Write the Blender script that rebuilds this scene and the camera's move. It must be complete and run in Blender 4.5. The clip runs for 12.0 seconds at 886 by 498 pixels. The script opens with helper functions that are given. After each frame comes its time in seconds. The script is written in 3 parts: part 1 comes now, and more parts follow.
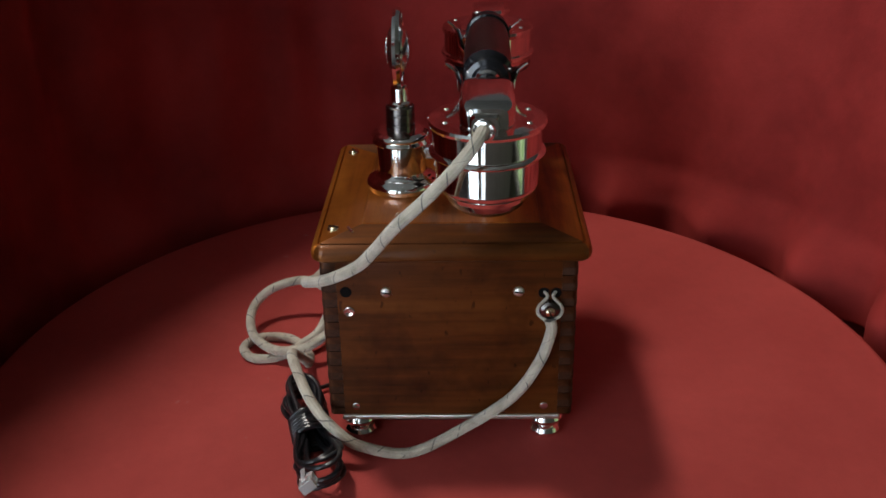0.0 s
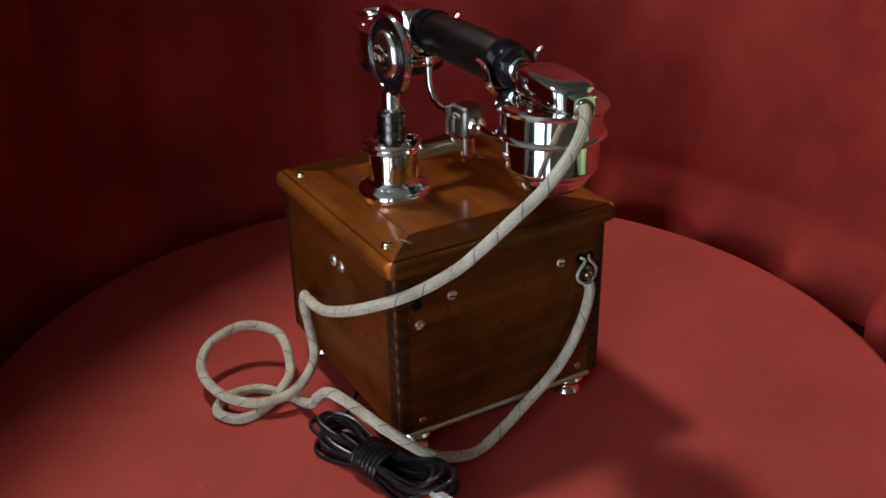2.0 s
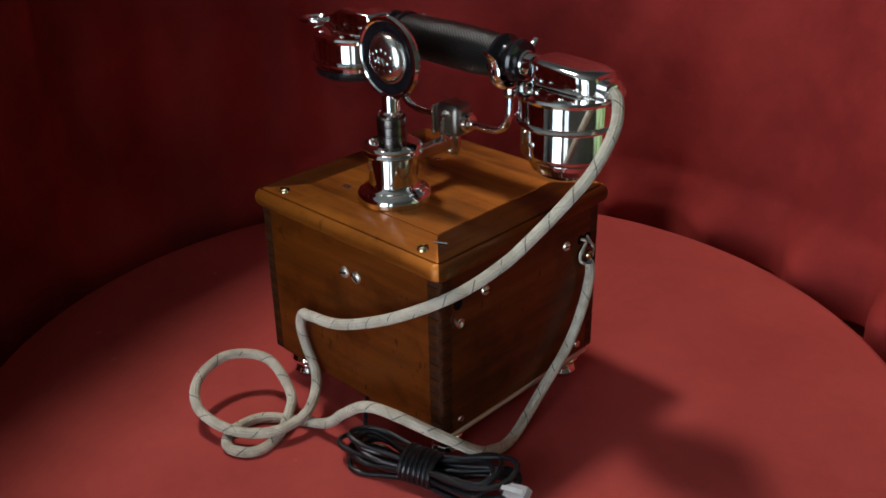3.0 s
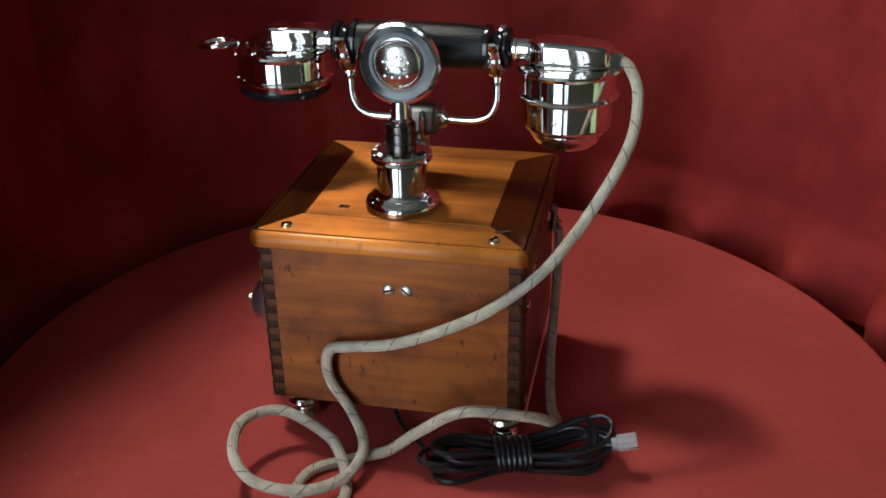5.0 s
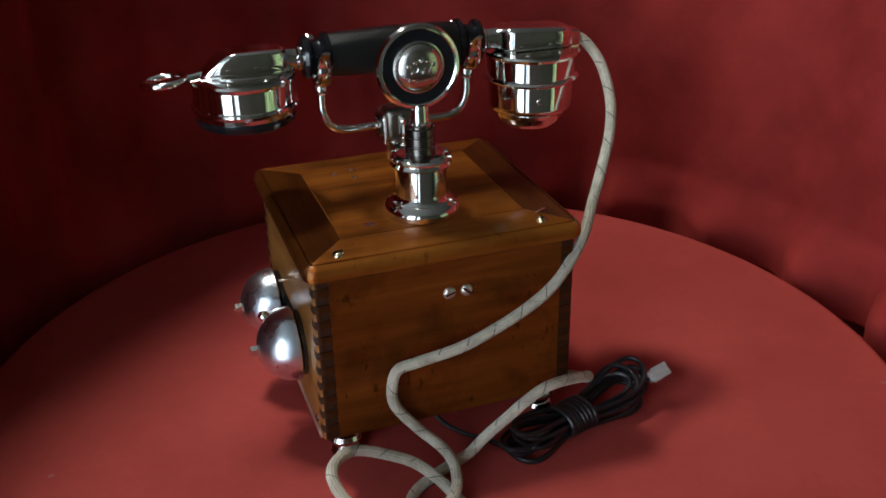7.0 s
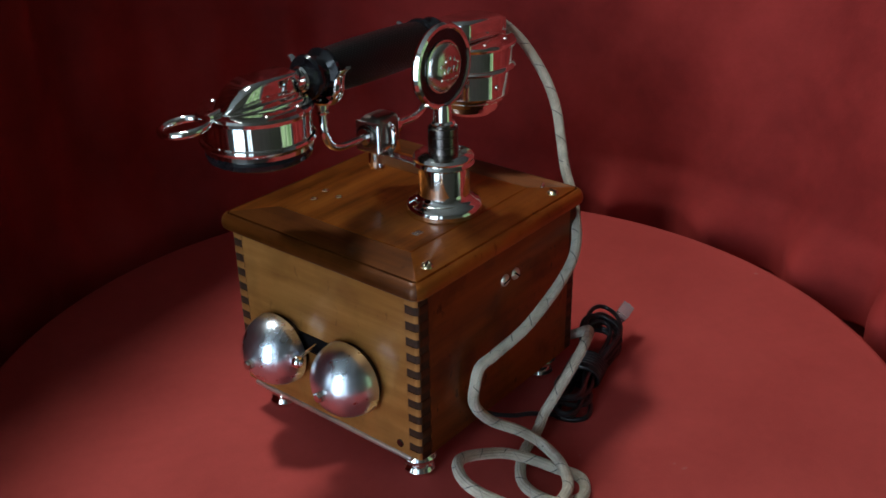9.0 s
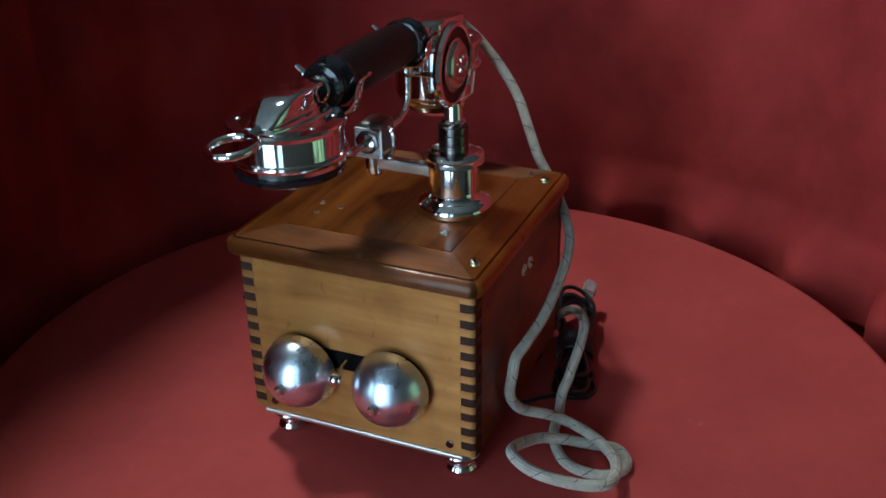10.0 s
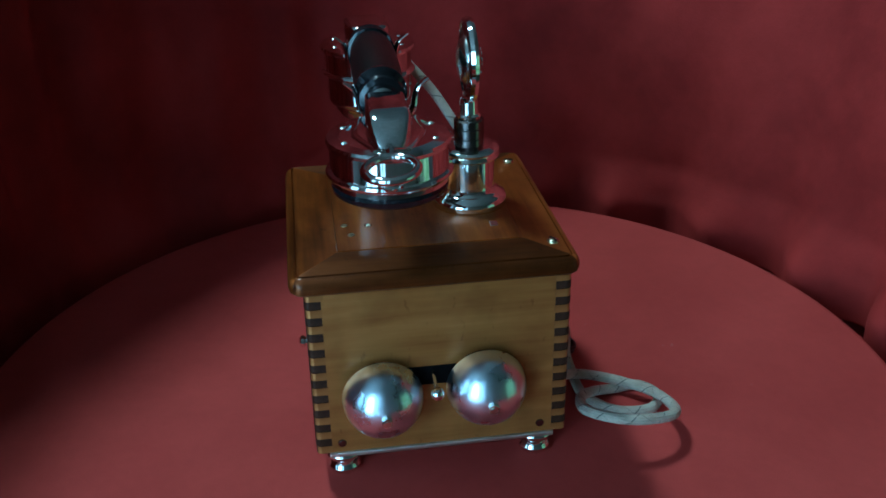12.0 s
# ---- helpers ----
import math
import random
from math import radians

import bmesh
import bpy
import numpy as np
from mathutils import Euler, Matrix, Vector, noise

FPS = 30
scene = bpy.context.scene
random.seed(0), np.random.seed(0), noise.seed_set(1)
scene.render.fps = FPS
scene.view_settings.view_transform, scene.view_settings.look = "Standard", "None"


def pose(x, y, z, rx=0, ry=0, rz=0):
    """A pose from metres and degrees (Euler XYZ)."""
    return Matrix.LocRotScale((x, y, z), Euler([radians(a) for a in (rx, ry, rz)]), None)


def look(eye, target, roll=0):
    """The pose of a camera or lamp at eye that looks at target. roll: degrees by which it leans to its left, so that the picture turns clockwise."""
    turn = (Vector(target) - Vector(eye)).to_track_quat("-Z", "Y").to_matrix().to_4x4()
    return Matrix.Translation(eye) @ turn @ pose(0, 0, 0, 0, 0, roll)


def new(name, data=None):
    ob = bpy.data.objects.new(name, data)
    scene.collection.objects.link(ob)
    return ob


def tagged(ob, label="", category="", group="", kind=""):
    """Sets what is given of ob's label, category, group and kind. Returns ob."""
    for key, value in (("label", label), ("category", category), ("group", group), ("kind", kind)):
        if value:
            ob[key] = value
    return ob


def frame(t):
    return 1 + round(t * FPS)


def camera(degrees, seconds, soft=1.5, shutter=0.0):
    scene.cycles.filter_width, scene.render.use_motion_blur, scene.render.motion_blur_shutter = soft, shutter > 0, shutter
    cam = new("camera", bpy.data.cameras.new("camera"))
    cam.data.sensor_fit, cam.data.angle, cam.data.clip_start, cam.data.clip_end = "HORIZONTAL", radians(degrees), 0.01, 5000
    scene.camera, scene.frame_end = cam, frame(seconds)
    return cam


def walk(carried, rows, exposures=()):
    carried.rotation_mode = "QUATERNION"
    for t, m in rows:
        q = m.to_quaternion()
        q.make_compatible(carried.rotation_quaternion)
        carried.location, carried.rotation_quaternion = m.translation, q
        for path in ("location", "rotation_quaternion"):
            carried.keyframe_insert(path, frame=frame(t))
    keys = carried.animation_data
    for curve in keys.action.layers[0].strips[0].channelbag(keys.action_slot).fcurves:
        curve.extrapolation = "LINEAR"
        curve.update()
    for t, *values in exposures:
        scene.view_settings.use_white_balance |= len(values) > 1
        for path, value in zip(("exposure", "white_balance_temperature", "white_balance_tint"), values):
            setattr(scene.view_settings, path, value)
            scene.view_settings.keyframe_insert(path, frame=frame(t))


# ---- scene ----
# ------------------------------------------------------------ camera
cam = camera(47.57, 12.0, soft=1.7)
EYE = Matrix.Translation((0, -0.5331, 0.3581)) @ pose(0, 0, 0, 0, 0, -0.516) @ pose(0, 0, 0, 63.477, 0, 0) @ pose(0, 0, 0, 0, 0, -1.038)
walk(cam, [(0, EYE), (12, EYE)],
     exposures=[(0, 0.0, 6500, 10), (3, 0.0, 6450, 8), (6.5, 0.0, 6350, 6), (9, -0.08, 5900, 3), (10.5, -0.04, 4750, -10), (12, -0.22, 4150, -22)])

# ------------------------------------------------------------ light
world = bpy.data.worlds.new("world")
scene.world = world
world.use_nodes = True
world.node_tree.nodes["Background"].inputs[0].default_value = (0.5, 0.55, 0.62, 1)
world.node_tree.nodes["Background"].inputs[1].default_value = 0.05


def area(name, eye, target, sx, sy, watts, colour):
    data = bpy.data.lights.new(name, "AREA")
    data.shape, data.size, data.size_y, data.energy, data.color = "RECTANGLE", sx, sy, watts, colour
    ob = new(name, data)
    ob.matrix_world = look(eye, target)
    return ob


KEY = Vector((-0.30, 0.25, 1.0))
area("ceiling_light", KEY * 1.75, (0, 0, 0), 0.20, 0.20, 18.2, (1.0, 0.95, 0.88))
area("window_light", (-1.32, -2.09, 0.55), (-1.32, 0, 0.55), 1.05, 1.5, 18, (0.80, 0.90, 1.0))


# ------------------------------------------------------------ materials
def material(name):
    m = bpy.data.materials.new(name)
    m.use_nodes = True
    return m, m.node_tree.nodes, m.node_tree.links, m.node_tree.nodes["Principled BSDF"]


def ramp(nodes, stops):
    r = nodes.new("ShaderNodeValToRGB")
    while len(r.color_ramp.elements) < len(stops):
        r.color_ramp.elements.new(0.5)
    for e, (p, c) in zip(r.color_ramp.elements, stops):
        e.position, e.color = p, (*c, 1)
    return r


def noise_node(nodes, links, vec, scale, detail=4, rough=0.55):
    n = nodes.new("ShaderNodeTexNoise")
    n.inputs["Scale"].default_value, n.inputs["Detail"].default_value, n.inputs["Roughness"].default_value = scale, detail, rough
    links.new(vec, n.inputs["Vector"])
    return n


def coords(nodes, links, scale=(1, 1, 1), rot=(0, 0, 0), which="Object"):
    tc, mp = nodes.new("ShaderNodeTexCoord"), nodes.new("ShaderNodeMapping")
    mp.inputs["Scale"].default_value, mp.inputs["Rotation"].default_value = scale, rot
    links.new(tc.outputs[which], mp.inputs["Vector"])
    return mp.outputs["Vector"]


def bump(nodes, links, height, strength, distance, bsdf):
    b = nodes.new("ShaderNodeBump")
    b.inputs["Strength"].default_value, b.inputs["Distance"].default_value = strength, distance
    links.new(height, b.inputs["Height"])
    links.new(b.outputs[0], bsdf.inputs["Normal"])


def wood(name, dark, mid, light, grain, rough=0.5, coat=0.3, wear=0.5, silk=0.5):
    """grain: the axis along which the fibres run, 0 x, 1 y, 2 z."""
    m, n, l, b = material(name)
    stretch = [170.0, 170.0, 170.0]
    stretch[grain] = 9.0
    v = coords(n, l, tuple(stretch))
    fine = noise_node(n, l, v, 1.0, 6, 0.6)
    stretch2 = [34.0, 34.0, 34.0]
    stretch2[grain] = 6.0
    broad = noise_node(n, l, coords(n, l, tuple(stretch2), (0.05, 0.03, 0.04)), 1.0, 3)
    broad.inputs["Distortion"].default_value = 0.8
    mix = n.new("ShaderNodeMix")
    mix.inputs[0].default_value = 0.45
    l.new(broad.outputs[0], mix.inputs[2]), l.new(fine.outputs[0], mix.inputs[3])
    r = ramp(n, [(0.33, dark), (0.5, mid), (0.68, light)])
    l.new(mix.outputs[0], r.inputs[0])
    spots = noise_node(n, l, coords(n, l), 38, 3)
    sr = ramp(n, [(0.30, (0.35, 0.3, 0.28)), (0.52, (1, 1, 1))])
    l.new(spots.outputs[0], sr.inputs[0])
    mul = n.new("ShaderNodeMix")
    mul.data_type, mul.blend_type = "RGBA", "MULTIPLY"
    mul.inputs[0].default_value = wear
    l.new(r.outputs[0], mul.inputs[6]), l.new(sr.outputs[0], mul.inputs[7])
    pits = noise_node(n, l, coords(n, l, (1.0, 1.0, 0.45)), 210, 2)
    pr = ramp(n, [(0.27, (0.25, 0.2, 0.18)), (0.34, (1, 1, 1))])
    l.new(pits.outputs[0], pr.inputs[0])
    mul2 = n.new("ShaderNodeMix")
    mul2.data_type, mul2.blend_type = "RGBA", "MULTIPLY"
    mul2.inputs[0].default_value = wear
    l.new(mul.outputs[2], mul2.inputs[6]), l.new(pr.outputs[0], mul2.inputs[7])
    l.new(mul2.outputs[2], b.inputs["Base Color"])
    rr = n.new("ShaderNodeMapRange")
    rr.inputs[3].default_value, rr.inputs[4].default_value = rough - 0.05, rough + 0.08
    l.new(fine.outputs[0], rr.inputs[0]), l.new(rr.outputs[0], b.inputs["Roughness"])
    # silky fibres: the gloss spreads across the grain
    along, across = n.new("ShaderNodeVectorTransform"), n.new("ShaderNodeVectorMath")
    along.vector_type, along.convert_from, along.convert_to = "VECTOR", "OBJECT", "WORLD"
    along.inputs[0].default_value = [1.0 if k == grain else 0.0 for k in range(3)]
    across.operation = "CROSS_PRODUCT"
    l.new(along.outputs[0], across.inputs[0]), l.new(n.new("ShaderNodeNewGeometry").outputs["Normal"], across.inputs[1])
    l.new(across.outputs[0], b.inputs["Tangent"])
    b.inputs["Anisotropic"].default_value = 0.9
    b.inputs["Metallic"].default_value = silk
    b.inputs["Specular IOR Level"].default_value = 0.25
    b.inputs["Coat Weight"].default_value, b.inputs["Coat Roughness"].default_value = coat, 0.14
    bump(n, l, fine.outputs[0], 0.15, 0.0004, b)
    return m


def metal(name, colour, rough, spread=0.06, scale=60, dents=0.08):
    m, n, l, b = material(name)
    b.inputs["Base Color"].default_value, b.inputs["Metallic"].default_value = (*colour, 1), 1
    nz = noise_node(n, l, coords(n, l), scale, 5)
    rr = n.new("ShaderNodeMapRange")
    rr.inputs[3].default_value, rr.inputs[4].default_value = max(0.02, rough - spread), rough + spread
    l.new(nz.outputs[0], rr.inputs[0]), l.new(rr.outputs[0], b.inputs["Roughness"])
    r = ramp(n, [(0.3, tuple(c * 0.82 for c in colour)), (0.6, colour)])
    l.new(nz.outputs[0], r.inputs[0]), l.new(r.outputs[0], b.inputs["Base Color"])
    bump(n, l, noise_node(n, l, coords(n, l), 130, 2).outputs[0], dents, 0.0004, b)
    return m


def cloth(name, dark, light, scale=900, sheen=0.25, flecks=0.35):
    m, n, l, b = material(name)
    v = coords(n, l)
    broad = noise_node(n, l, v, 9, 4)
    r = ramp(n, [(0.35, dark), (0.65, light)])
    l.new(broad.outputs[0], r.inputs[0])
    lint = noise_node(n, l, v, 150, 3)
    lr = ramp(n, [(0.3, (0.96, 0.96, 0.96)), (0.7, (1.03, 1.03, 1.03))])
    l.new(lint.outputs[0], lr.inputs[0])
    mul = n.new("ShaderNodeMix")
    mul.data_type, mul.blend_type = "RGBA", "MULTIPLY"
    mul.inputs[0].default_value = 1
    l.new(r.outputs[0], mul.inputs[6]), l.new(lr.outputs[0], mul.inputs[7])
    l.new(mul.outputs[2], b.inputs["Base Color"])
    b.inputs["Roughness"].default_value = 0.85
    b.inputs["Specular IOR Level"].default_value = 0.2
    b.inputs["Sheen Weight"].default_value, b.inputs["Sheen Roughness"].default_value = sheen, 0.5
    b.inputs["Sheen Tint"].default_value = (*light, 1)
    bump(n, l, noise_node(n, l, v, scale, 2).outputs[0], 0.3, 0.0005, b)
    dust = noise_node(n, l, v, 75, 1)
    dr = ramp(n, [(0.795, (0, 0, 0)), (0.83, (flecks, flecks, flecks))])
    l.new(dust.outputs[0], dr.inputs[0])
    fleck = n.new("ShaderNodeMix")
    fleck.data_type = "RGBA"
    fleck.inputs[7].default_value = (0.35, 0.24, 0.20, 1)
    l.new(dr.outputs[0], fleck.inputs[0]), l.new(mul.outputs[2], fleck.inputs[6]), l.new(fleck.outputs[2], b.inputs["Base Color"])
    return m


def plain(name, colour, rough, spec=0.5, noise_scale=80, vary=0.12):
    m, n, l, b = material(name)
    nz = noise_node(n, l, coords(n, l), noise_scale, 4)
    r = ramp(n, [(0.3, tuple(c * (1 - vary) for c in colour)), (0.7, tuple(c * (1 + vary) for c in colour))])
    l.new(nz.outputs[0], r.inputs[0]), l.new(r.outputs[0], b.inputs["Base Color"])
    b.inputs["Roughness"].default_value, b.inputs["Specular IOR Level"].default_value = rough, spec
    bump(n, l, nz.outputs[0], 0.1, 0.0004, b)
    return m


# one lid wood: boards along y get their shade as a darker colour
LID_X = wood("lit_lid_wood_along_x", (0.130, 0.036, 0.005), (0.350, 0.106, 0.014), (0.50, 0.172, 0.025), 0, 0.52, 0.25, 0.4, 0.7)
LID_Y = wood("shaded_lid_wood_along_y", (0.046, 0.013, 0.003), (0.125, 0.037, 0.006), (0.195, 0.064, 0.011), 1, 0.50, 0.25, 0.4, 0.6)
# one case wood: side light put into its colours, face B lighter, D darker
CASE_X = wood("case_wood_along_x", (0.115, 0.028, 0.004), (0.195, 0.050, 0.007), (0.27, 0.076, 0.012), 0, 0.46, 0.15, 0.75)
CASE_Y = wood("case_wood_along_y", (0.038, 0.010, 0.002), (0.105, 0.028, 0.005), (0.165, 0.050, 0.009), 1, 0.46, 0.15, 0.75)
# the light on face B is in these two colours
LIT_Y = wood("lit_case_wood_along_y", (0.28, 0.112, 0.024), (0.42, 0.190, 0.048), (0.52, 0.260, 0.076), 1, 0.45, 0.2, 0.3)
LIT_END = wood("lit_case_wood_corner", (0.27, 0.110, 0.026), (0.41, 0.190, 0.056), (0.51, 0.255, 0.088), 1, 0.45, 0.15, 0.4)
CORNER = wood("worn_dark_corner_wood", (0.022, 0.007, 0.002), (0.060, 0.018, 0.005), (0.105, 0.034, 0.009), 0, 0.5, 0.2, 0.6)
END = plain("dark_end_grain", (0.034, 0.014, 0.007), 0.6, 0.2, 300, 0.4)
SOFT_END = plain("brown_end_grain", (0.034, 0.011, 0.004), 0.6, 0.2, 260, 0.45)
CHROME = metal("nickel_plate", (0.88, 0.87, 0.84), 0.07, 0.05)
DULL = metal("worn_nickel", (0.70, 0.68, 0.64), 0.22, 0.08)
BELLMETAL = metal("brushed_bell_metal", (0.82, 0.90, 1.0), 0.29, 0.10, 70, 0.22)
bell_bsdf = BELLMETAL.node_tree.nodes["Principled BSDF"]
bell_bsdf.inputs["Coat Weight"].default_value, bell_bsdf.inputs["Coat Roughness"].default_value, bell_bsdf.inputs["Coat IOR"].default_value = 1.0, 0.05, 2.2
BELLMETAL.node_tree.links.new(bell_bsdf.inputs["Normal"].links[0].from_socket, bell_bsdf.inputs["Coat Normal"])
STEEL = metal("dull_steel_screw", (0.74, 0.70, 0.62), 0.42, 0.08)
BRASS = metal("screw_brass", (0.62, 0.52, 0.33), 0.25, 0.1)
DARKMETAL = metal("blackened_metal", (0.16, 0.14, 0.13), 0.22, 0.08)
HUBMETAL = metal("tarnished_housing_metal", (0.27, 0.25, 0.22), 0.34, 0.12, 90)
EBONITE = plain("black_ebonite", (0.008, 0.008, 0.010), 0.14, 0.5)
HOLE = plain("hole_black", (0.004, 0.003, 0.003), 0.9, 0.1)
PVC = plain("black_cable_sheath", (0.010, 0.010, 0.012), 0.30, 0.5, 200)
RED = cloth("red_felt", (0.35, 0.047, 0.040), (0.42, 0.062, 0.052), 1200, 0.2)
VELVET = cloth("red_velvet", (0.20, 0.017, 0.015), (0.33, 0.033, 0.028), 500, 0.3, 0.0)
CEILING = plain("ceiling_paint", (0.36, 0.35, 0.33), 0.9, 0.2, 6)
PLASTER = plain("room_plaster", (0.25, 0.24, 0.23), 0.9, 0.2, 6)
BOARDS = plain("room_floor", (0.050, 0.042, 0.038), 0.6, 0.3, 12)
WHITE = plain("white_paint", (0.75, 0.74, 0.70), 0.5, 0.4, 20, 0.04)


def knurled():
    m, n, l, b = material("knurled_black_grip")
    b.inputs["Base Color"].default_value = (0.005, 0.005, 0.005, 1)
    b.inputs["Roughness"].default_value, b.inputs["Specular IOR Level"].default_value = 0.28, 0.40
    waves = []
    for rot in (0.0, 1.0):
        w = n.new("ShaderNodeTexWave")
        w.inputs["Scale"].default_value = 1.0
        l.new(coords(n, l, (195, 16, 1), (0, 0, 0.785 if rot else -0.785), "UV"), w.inputs["Vector"])
        waves.append(w)
    mx = n.new("ShaderNodeMath")
    mx.operation = "MULTIPLY"
    l.new(waves[0].outputs["Fac"], mx.inputs[0]), l.new(waves[1].outputs["Fac"], mx.inputs[1])
    bump(n, l, mx.outputs[0], 0.45, 0.0004, b)
    return m


def braid():
    m, n, l, b = material("braided_cotton")
    tc, sep = n.new("ShaderNodeTexCoord"), n.new("ShaderNodeSeparateXYZ")
    l.new(tc.outputs["UV"], sep.inputs[0])

    def maths(op, a, c):
        k = n.new("ShaderNodeMath")
        k.operation = op
        for i, x in enumerate((a, c)):
            if isinstance(x, (int, float)):
                k.inputs[i].default_value = x
            else:
                l.new(x, k.inputs[i])
        return k.outputs[0]

    turn = maths("FRACT", maths("ADD", maths("MULTIPLY", sep.outputs[0], 1 / 0.017), sep.outputs[1]), 0)
    line = maths("MULTIPLY", maths("LESS_THAN", turn, 0.05), 0.8)
    turn2 = maths("FRACT", maths("SUBTRACT", maths("MULTIPLY", sep.outputs[0], 1 / 0.023), sep.outputs[1]), 0)
    line2 = maths("MULTIPLY", maths("LESS_THAN", turn2, 0.025), 0.35)
    dirt = noise_node(n, l, coords(n, l), 90, 4)
    r = ramp(n, [(0.3, (0.38, 0.33, 0.25)), (0.6, (0.60, 0.54, 0.43))])
    l.new(dirt.outputs[0], r.inputs[0])
    brk = maths("GREATER_THAN", noise_node(n, l, coords(n, l), 160, 1).outputs[0], 0.42)
    mix = n.new("ShaderNodeMix")
    mix.data_type = "RGBA"
    mix.inputs[7].default_value = (0.07, 0.07, 0.075, 1)
    l.new(maths("MULTIPLY", maths("MAXIMUM", line, line2), brk), mix.inputs[0]), l.new(r.outputs[0], mix.inputs[6])
    l.new(mix.outputs[2], b.inputs["Base Color"])
    b.inputs["Roughness"].default_value, b.inputs["Sheen Weight"].default_value = 0.85, 0.2
    b.inputs["Specular IOR Level"].default_value = 0.2
    w1 = maths("SINE", maths("MULTIPLY", maths("ADD", maths("MULTIPLY", sep.outputs[0], 1 / 0.0016), maths("MULTIPLY", sep.outputs[1], 6)), 6.2832), 0)
    w2 = maths("SINE", maths("MULTIPLY", maths("SUBTRACT", maths("MULTIPLY", sep.outputs[0], 1 / 0.0016), maths("MULTIPLY", sep.outputs[1], 6)), 6.2832), 0)
    bump(n, l, maths("MULTIPLY", w1, w2), 0.6, 0.0005, b)
    return m


def clear():
    m, n, l, b = material("clear_plastic")
    b.inputs["Base Color"].default_value = (0.9, 0.92, 0.92, 1)
    b.inputs["Roughness"].default_value, b.inputs["IOR"].default_value = 0.06, 1.49
    b.inputs["Transmission Weight"].default_value = 0.7
    bump(n, l, noise_node(n, l, coords(n, l), 300, 2).outputs[0], 0.3, 0.0005, b)
    return m


def glow(name, a, c, strength, scale):
    m, n, l, b = material(name)
    nz = noise_node(n, l, coords(n, l), scale, 5, 0.65)
    r = ramp(n, [(0.4, a), (0.6, c)])
    l.new(nz.outputs[0], r.inputs[0])
    b.inputs["Base Color"].default_value = (0, 0, 0, 1)
    l.new(r.outputs[0], b.inputs["Emission Color"])
    b.inputs["Emission Strength"].default_value = strength
    return m


KNURL, BRAID, CLEAR = knurled(), braid(), clear()
SKY = glow("daylight_sky", (0.62, 0.80, 1.0), (0.9, 0.96, 1.0), 5.0, 1.5)
SHADED = glow("shaded_daylight", (0.55, 0.68, 0.85), (0.85, 0.92, 1.0), 3.0, 1.5)
GARDEN = glow("garden_daylight", (0.08, 0.15, 0.05), (0.36, 0.48, 0.26), 1.5, 5)


# ------------------------------------------------------------ mesh tools
def finish(bm, smooth=True):
    bmesh.ops.recalc_face_normals(bm, faces=bm.faces)
    for f in bm.faces:
        f.smooth = smooth
    for e in bm.edges:
        if len(e.link_faces) == 2 and e.calc_face_angle(0) > 0.6:
            e.smooth = False
    return bm


def mesh_of(name, bm, mats):
    data = bpy.data.meshes.new(name)
    bm.to_mesh(data)
    bm.free()
    for m in mats if isinstance(mats, (list, tuple)) else [mats]:
        data.materials.append(m)
    return data


def part(name, bm, mat, parent=None, label=""):
    ob = new(name, mesh_of(name, finish(bm), mat))
    ob.parent = parent
    return tagged(ob, label)


def block(x0, x1, y0, y1, z0, z1, bevel=0.0, seg=2, bm=None):
    bm = bm or bmesh.new()
    made = bmesh.ops.create_cube(bm, size=1, matrix=Matrix.LocRotScale(((x0 + x1) / 2, (y0 + y1) / 2, (z0 + z1) / 2), None, (x1 - x0, y1 - y0, z1 - z0)))
    if bevel:
        edges = list({e for v in made["verts"] for e in v.link_edges})
        bmesh.ops.bevel(bm, geom=edges, offset=bevel, segments=seg, profile=0.5, affect="EDGES")
        for e in bm.edges:
            if len(e.link_faces) == 2 and max(f.calc_area() for f in e.link_faces) > 6 * bevel * bevel and e.calc_face_angle(0) > 0.15:
                e.smooth = False
    return bm


def lathe(profile, m=None, seg=48, bm=None):
    """Turns (radius, height) pairs round the z axis; m places the result."""
    bm = bm or bmesh.new()
    rings = []
    full = [profile[0]]
    for (r0, h0), (r1, h1) in zip(profile[:-1], profile[1:]):
        far = math.hypot(r1 - r0, h1 - h0)
        if far > 0.0024:
            k = 0.0004 / far
            full += [(r0 + (r1 - r0) * k, h0 + (h1 - h0) * k), (r1 - (r1 - r0) * k, h1 - (h1 - h0) * k)]
        full.append((r1, h1))
    for r, z in full:
        if r < 1e-6:
            rings.append([bm.verts.new((0, 0, z))])
        else:
            rings.append([bm.verts.new((r * math.cos(6.283185 * k / seg), r * math.sin(6.283185 * k / seg), z)) for k in range(seg)])
    for a, c in zip(rings[:-1], rings[1:]):
        for k in range(seg):
            j = (k + 1) % seg
            if len(a) == 1 and len(c) == 1:
                continue
            if len(a) == 1:
                bm.faces.new((a[0], c[k], c[j]))
            elif len(c) == 1:
                bm.faces.new((a[k], a[j], c[0]))
            else:
                bm.faces.new((a[k], a[j], c[j], c[k]))
    for end in (rings[0], rings[-1]):
        if len(end) > 1:
            bm.faces.new(end)
    if m is not None:
        bmesh.ops.transform(bm, matrix=m, verts=[v for ring in rings for v in ring])
    return bm


